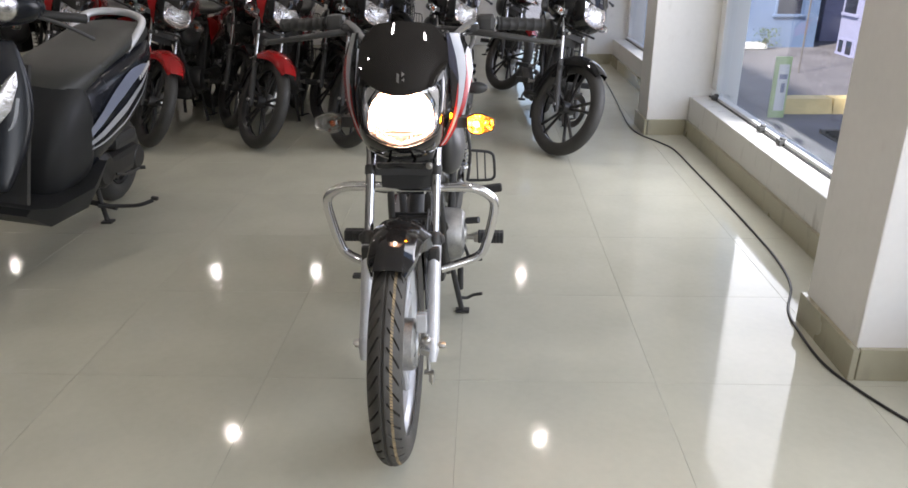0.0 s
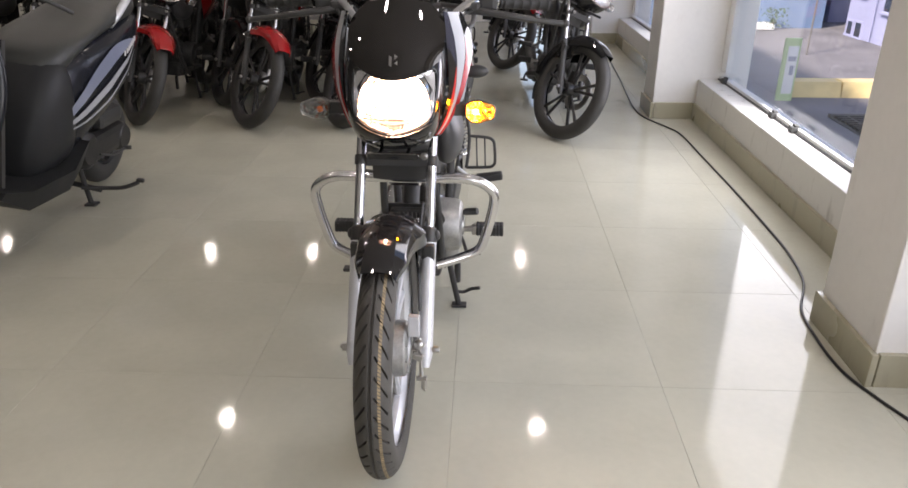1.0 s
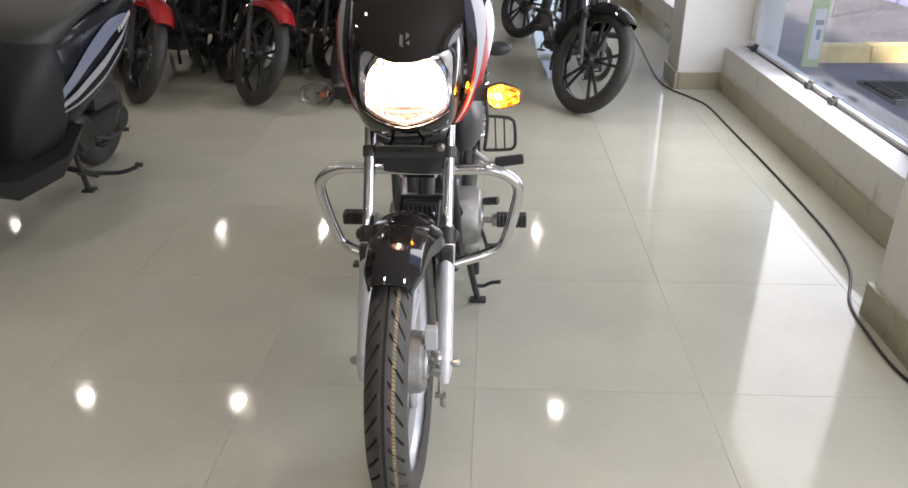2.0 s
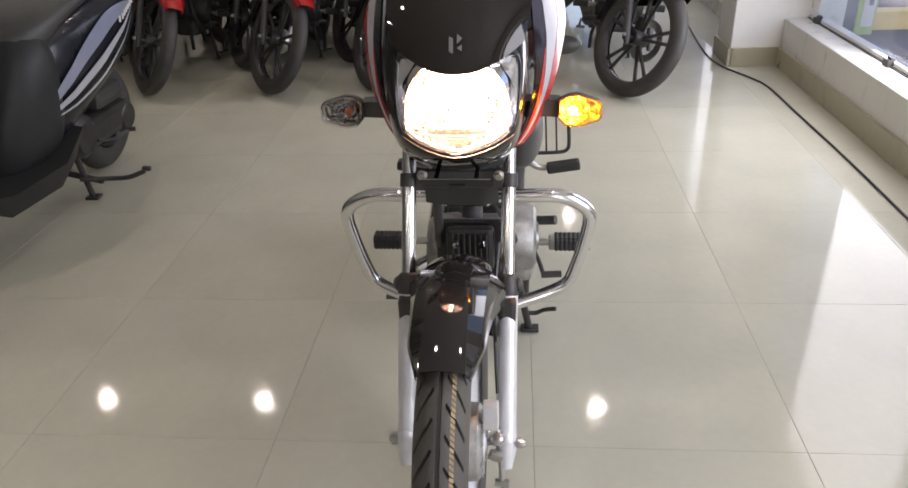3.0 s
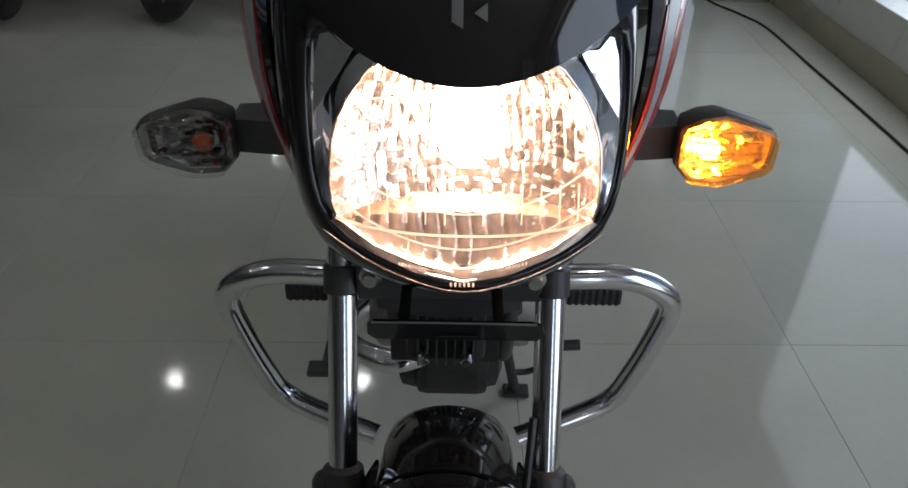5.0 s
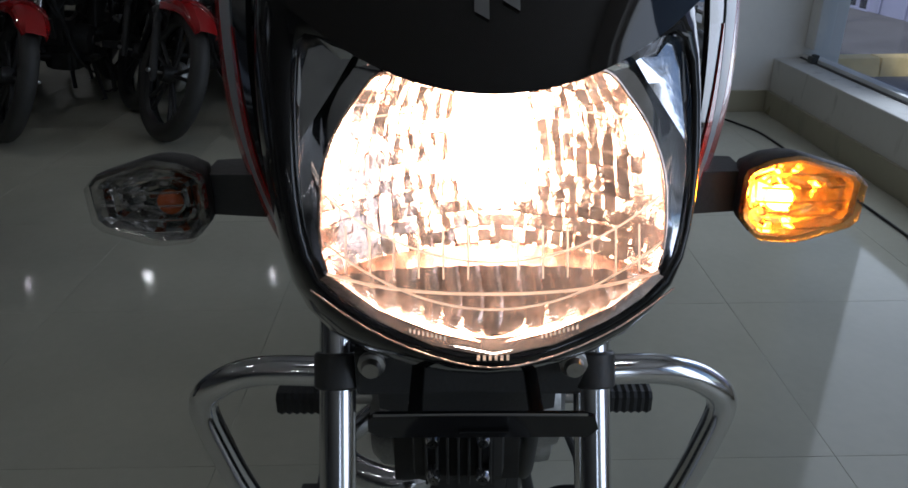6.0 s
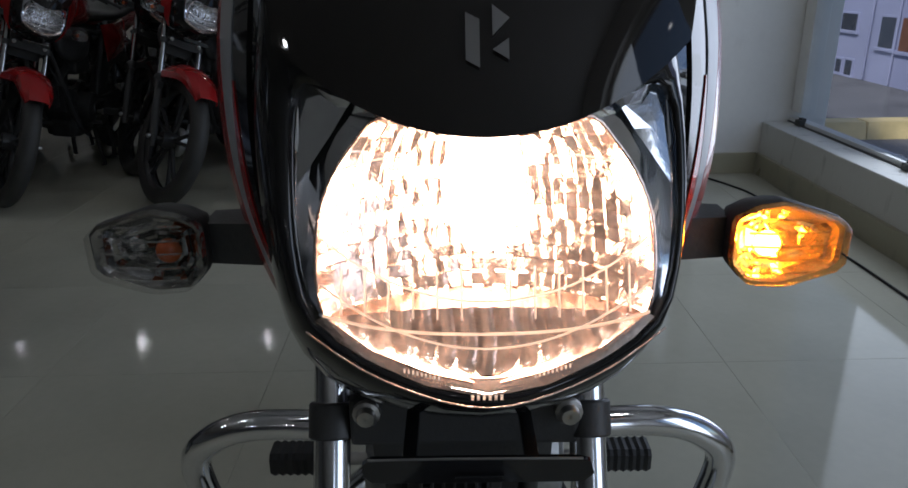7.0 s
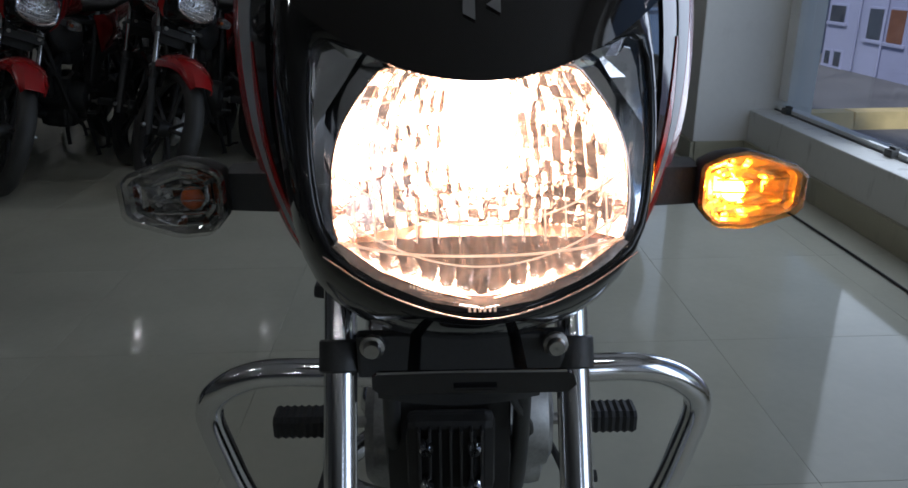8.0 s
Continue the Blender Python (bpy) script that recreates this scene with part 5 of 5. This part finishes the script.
mirror_stem(hero, 1)

LEAN = 5.5


def parked(x, y, rz=0.0):
    """Where a machine stands that leans on its side stand."""
    return pose(x, y, 0, 0, LEAN, rz)


ROWG = "motorcycles parked in the back row"
red = motorcycle("red motorcycle with black wheels on its side stand", RED, parked(-1.31, 4.83, 1), rim=DARKALLOY, disc=False, stripes=False, steer=radians(42), guarded=False, group=ROWG)
copy_thing(red, parked(-2.03, 4.85, 0))
copy_thing(red, parked(-2.7, 4.83, 0))
copy_thing(red, parked(0.35, 6.9, -4))
blk = motorcycle("black motorcycle with black wheels on its side stand", BLACK, parked(0.64, 4.68, -1), rim=DARKALLOY, disc=True, stripes=False, steer=radians(38), guarded=False, group=ROWG)
copy_thing(blk, parked(-0.717, 4.85, 1))
copy_thing(blk, parked(-0.147, 4.88, 1))
for x, y in ((-1.65, 5.4), (-2.33, 5.38), (-0.98, 5.48), (-3.0, 5.38), (-3.35, 4.95), (-4.0, 4.9), (-2.6, 7.9), (-2.0, 7.95), (-1.4, 7.9), (-0.8, 7.9)):
    copy_thing(blk, parked(x, y, 0))


# ---- scooter ----
def scooter(m):
    """Origin under the front axle; x across, y to the rear."""
    sc = base("scooter", "dark blue-black scooter with a charcoal seat leaning on its side stand", "scooter", m)
    for nm, y, rad in (("front_wheel", 0, .215), ("rear_wheel", 1.24, .215)):
        w = part(nm, Shape().lathe([(.11, -.03), (.125, -.036), (.12, .036), (.11, .03)], (0, y, rad), "X", 32, False, True).lathe([(.001, -.04), (.035, -.04), (.035, .04), (.001, .04)], (0, y, rad), "X", 20, False)
                 .box((0, y, rad), (.03, .03, .23), .006).box((0, y, rad), (.03, .23, .03), .006), DARKALLOY, sc)
        part("tyre", tyre_shape(rad, .09, False).moved(Matrix.Translation((0, y, rad))), RUBBER_DARK, w)
    rings = []
    for i in range(13):
        a = -1.0 + i * 2.2 / 12
        k = .6 + .4 * math.sin(math.pi * i / 12)
        rings.append([(x * k, r * math.sin(a), .215 + r * math.cos(a)) for x, r in ((-.075, .2), (-.07, .25), (-.04, .272), (0, .276), (.04, .272), (.07, .25), (.075, .2), (.06, .2), (0, .266), (-.06, .2))])
    part("front_fender", Shape().loft(rings), NAVY, sc, "glossy dark front mudguard", 50)
    for sx in (-1, 1):
        part("fork_leg", Shape().tube([(sx * .085, .0, .2), (sx * .08, .07, .37), (sx * .07, .13, .5)], .017, 14, 2).ball((sx * .085, 0, .2), (.02, .03, .03)), SILVER, sc, "silver fork leg")
    # leg shield and front cowl
    def shield(u, v):
        x = (u * 2 - 1) * (.13 + .09 * math.sin(math.pi * min(1, .1 + .75 * v)) - .03 * v)
        return (x, .09 + .15 * v + 1.9 * x * x, .42 + .5 * v)
    ap = part("front_apron", Shape().grid(shield, 20, 14, .02), NAVY, sc, "glossy dark front apron", 50, 1)
    for sx in (-1, 1):
        part("winker", Shape().loft([[(sx * (.125 + a * k), .135 + .2 * (b * k + .08) + 1.9 * (.125 + a * k) ** 2 - .014 * (1 - k * k) - .006, .73 + b * k) for a, b in ((-.05, -.105), (-.01, -.1), (.035, -.03), (.05, .06), (.045, .1), (.02, .07), (-.03, -.03))] for k in (1.0, .8, .4, .05)], True, False), SPARKLE, ap, "large clear front winker", 20)
        part("trim", Shape().tube([(sx * .1, .15, .58), (sx * .16, .185, .64), (sx * .175, .21, .74)], .007, 8, 4, False, .5), DECAL_SILVER, ap, "silver trim below the winker")
    part("inner_shield", Shape().grid(lambda u, v: ((u * 2 - 1) * (.19 - .03 * v), .2 + .13 * v, .36 + .47 * v), 8, 8, .02), MATTE, sc)
    # handlebar cowl with the headlamp, turned to one side
    B = Matrix.Translation((.02, .34, 0)) @ Matrix.Rotation(radians(33), 4, "Z") @ Matrix.Translation((0, -.34, 0))
    hc = part("handlebar_cowl", Shape().ball((0, .26, 1.03), (.17, .085, .075), 24, 14).moved(B), NAVY, sc, "dark handlebar cowl")
    part("headlamp", Shape().ball((0, .2, 1.035), (.09, .06, .065), 24, 14).moved(B), SPARKLE, hc, "clear chrome headlamp")
    for sx in (-1, 1):
        part("grip", Shape().rod((sx * .14, .29, 1.0), (sx * .3, .32, .99), .017, 14).moved(B), GRIP, hc)
        part("lever", Shape().tube([(sx * .13, .25, 1.0), (sx * .22, .25, .975), (sx * .32, .285, .925)], .007, 8, 4).moved(B), MATTE, hc, "black brake lever")
    # floorboard and belly
    part("floorboard", Shape().loft([[(x, .2, z) for x, z in ((-.17, .31), (-.19, .34), (.19, .34), (.17, .31))], [(x, .34, z) for x, z in ((-.18, .22), (-.205, .3), (.205, .3), (.18, .22))],
                                     [(x, .62, z) for x, z in ((-.18, .2), (-.21, .29), (.21, .29), (.18, .2))], [(x, .78, z) for x, z in ((-.15, .24), (-.19, .36), (.19, .36), (.15, .24))]]), SLATE, sc, "black plastic floorboard")
    def tub(table, p, q):
        """Rounded cross-sections along y: (y, half width, low, top)."""
        return Shape().loft([[(hw * math.copysign(abs(math.cos(a)) ** p, math.cos(a)), y, (zl + zt) / 2 + (zt - zl) / 2 * math.copysign(abs(math.sin(a)) ** q, math.sin(a))) for a in [2 * math.pi * (k + .5) / 20 for k in range(20)]] for y, hw, zl, zt in table])
    part("tunnel", tub(((.45, .08, .28, .38), (.47, .125, .26, .46), (.52, .152, .26, .58), (.58, .17, .26, .665), (.64, .181, .26, .71), (.7, .186, .28, .725), (.74, .17, .3, .71)), .55, .6), SLATE, sc, "matte black body front below the seat", 60, 1)
    # body under the seat
    body = part("body", tub(((.6, .13, .27, .6), (.66, .165, .27, .68), (.75, .19, .31, .72), (.95, .2, .38, .755), (1.15, .19, .46, .77), (1.35, .145, .55, .78), (1.5, .085, .64, .78), (1.56, .05, .68, .76)), .55, .6), NAVY, sc, "glossy dark body with a silver side graphic", 60, 1)
    def side(y, z, lift=.003):
        y = min(max(y, .56), 1.5)
        tab = ((.56, .13, .27, .70), (.62, .165, .25, .74), (.75, .19, .28, .76), (.95, .2, .36, .765), (1.15, .19, .45, .77), (1.35, .15, .55, .78), (1.5, .09, .64, .78))
        for p, q in zip(tab, tab[1:]):
            if p[0] <= y <= q[0]:
                k = (y - p[0]) / (q[0] - p[0])
                hw, zl, zt = [p[j] + (q[j] - p[j]) * k for j in (1, 2, 3)]
                sn = min(.999, abs((z - (zl + zt) / 2) / ((zt - zl) / 2)))
                th = sn ** (1 / .6)
                return (hw * (1 - th * th) ** .275 + lift, y, z)
        return (hw, y, z)
    # swooping graphic on the flank
    for (mt, z0, z1, t0, t1, bend) in ((DECAL_BLUE, .46, .70, .022, .085, .02), (DECAL_SILVER, .455, .68, -.024, .008, 0), (DECAL_SILVER, .45, .66, -.046, -.036, -.01)):
        def g(u, v):
            y = .655 + .62 * u
            zc = z0 + (z1 - z0) * u + bend * math.sin(math.pi * u)
            return side(y, zc + (t0 + (t1 - t0) * v) * math.sin(math.pi * min(1, .12 + u * .9)) ** .8)
        part("graphic", Shape().grid(g, 18, 4, .001), mt, body, "silver and blue-grey swoosh")
    s = Shape()
    for k in range(7):
        y = 1.12 + k * .026
        p = side(y, .66 + k * .006, .004)
        s.box(p, (.003, .014, .022), .001)
    part("print_bar", s, PRINT, body, "unreadable pale lettering")
    part("seat", tub(((.6, .09, .58, .69), (.65, .14, .58, .735), (.76, .165, .67, .765), (.88, .167, .72, .785), (1.05, .16, .745, .815), (1.2, .15, .76, .865), (1.4, .12, .77, .865), (1.5, .07, .78, .84)), .6, .6), SEAT, sc, "wide charcoal vinyl seat", 60, 1)
    part("grab_rail", Shape().tube([(-.13, 1.12, .77), (-.145, 1.2, .83), (-.12, 1.32, .885), (0, 1.38, .9), (.12, 1.32, .885), (.145, 1.2, .83), (.13, 1.12, .77)], .017, 14, 6), SILVER, sc, "silver rear grab rail")
    part("tail_lamp", Shape().ball((0, 1.54, .71), (.07, .035, .04), 16, 10), TAIL, sc)
    part("engine", Shape().box((.1, 1.02, .265), (.08, .42, .12), .03).lathe([(.001, .145), (.06, .145), (.08, .13), (.085, .08), (.001, .08)], (0, .88, .275), "X", 28, False)
         .lathe([(.001, .145), (.05, .145), (.065, .13), (.07, .08), (.001, .08)], (0, 1.2, .25), "X", 24, False).box((-.02, .85, .3), (.2, .3, .18), .03), ENGINE, sc, "dark engine and belt case")
    part("air_box", Shape().box((.1, 1.1, .37), (.07, .22, .08), .03), MATTE, sc)
    part("exhaust", Shape().tube([(-.14, .9, .22), (-.16, 1.1, .24), (-.17, 1.45, .3)], [.03, .048, .045], 16, 4), MATTE, sc)
    part("kick_lever", Shape().tube([(.17, .9, .26), (.19, .98, .24), (.19, 1.1, .235)], .006, 10, 3).rod((.185, 1.09, .236), (.215, 1.1, .24), .009, 10), MATTE, sc)
    part("side_stand", Shape().tube([(.09, .87, .21), (.105, .88, .12), (.118, .9, .03)], .011, 10, 3).box((.122, .9, .022), (.05, .045, .011), .003, Matrix.Rotation(radians(-8), 3, "Y")), MATTE, sc, "black side stand, folded out")
    part("centre_stand", Shape().tube([(-.1, .9, .12), (.06, .9, .105), (.17, .89, .1)], .012, 10, 3).tube([(.1, .86, .11), (.2, .9, .11), (.27, .9, .125), (.325, .92, .15)], .009, 10, 4).box((.33, .925, .158), (.03, .02, .016), .004), MATTE, sc, "black centre stand, folded up")
    return sc


scooter(pose(-1.755, 2.44, 0, 0, 8, 0) @ Matrix.Scale(1.05, 4))

# ---- black cable along the skirting ----
pts = [(1.43, 8.25), (1.365, 7.28), (1.326, 6.56), (1.276, 5.85), (1.254, 5.45), (1.276, 5.18), (1.371, 4.94), (1.421, 4.75), (1.429, 4.28), (1.437, 3.76), (1.436, 3.3), (1.428, 3.0), (1.389, 2.74),
       (1.298, 2.52), (1.274, 2.345), (1.27, 2.17), (1.301, 2.04), (1.38, 1.856), (1.493, 1.685), (1.58, 1.3), (1.5, 0.6), (1.45, -1.2)]
thing("cable", Shape().tube([(x, y, .005) for x, y in pts], .0046, 10, 6), CABLE, "loose black cable lying along the floor", "cable")

# ---- floor tiles ----
tile = Shape().box((0, 0, -0.004), (0.5993, 0.5993, 0.008), 0.0008)
tile_mesh = mesh_of("tile", tile, TILE)
nx = range(-17, 4)
rest = Shape()
for i in nx:
    for j in range(-12, 14):
        cx, cy = 0.42 + 0.6 * (i - 0), 2.34 + 0.6 * j
        if cx + 0.3 > X1 + 0.3 or cx - 0.3 < X0 - 0.2 or cy - 0.3 > Y1 or cy + 0.3 < Y0:
            continue
        if cx < -4.2 or cy < -0.4 or cy > 8.0:
            rest.box((cx, cy, -0.004), (0.5993, 0.5993, 0.008))
            continue
        t = new("tile", tile_mesh)
        t.parent = floor
        t.location = (cx, cy, 0)
far = part("tiles", rest, TILE, floor, "the further floor tiles")
tagged(far, kind="stuff")
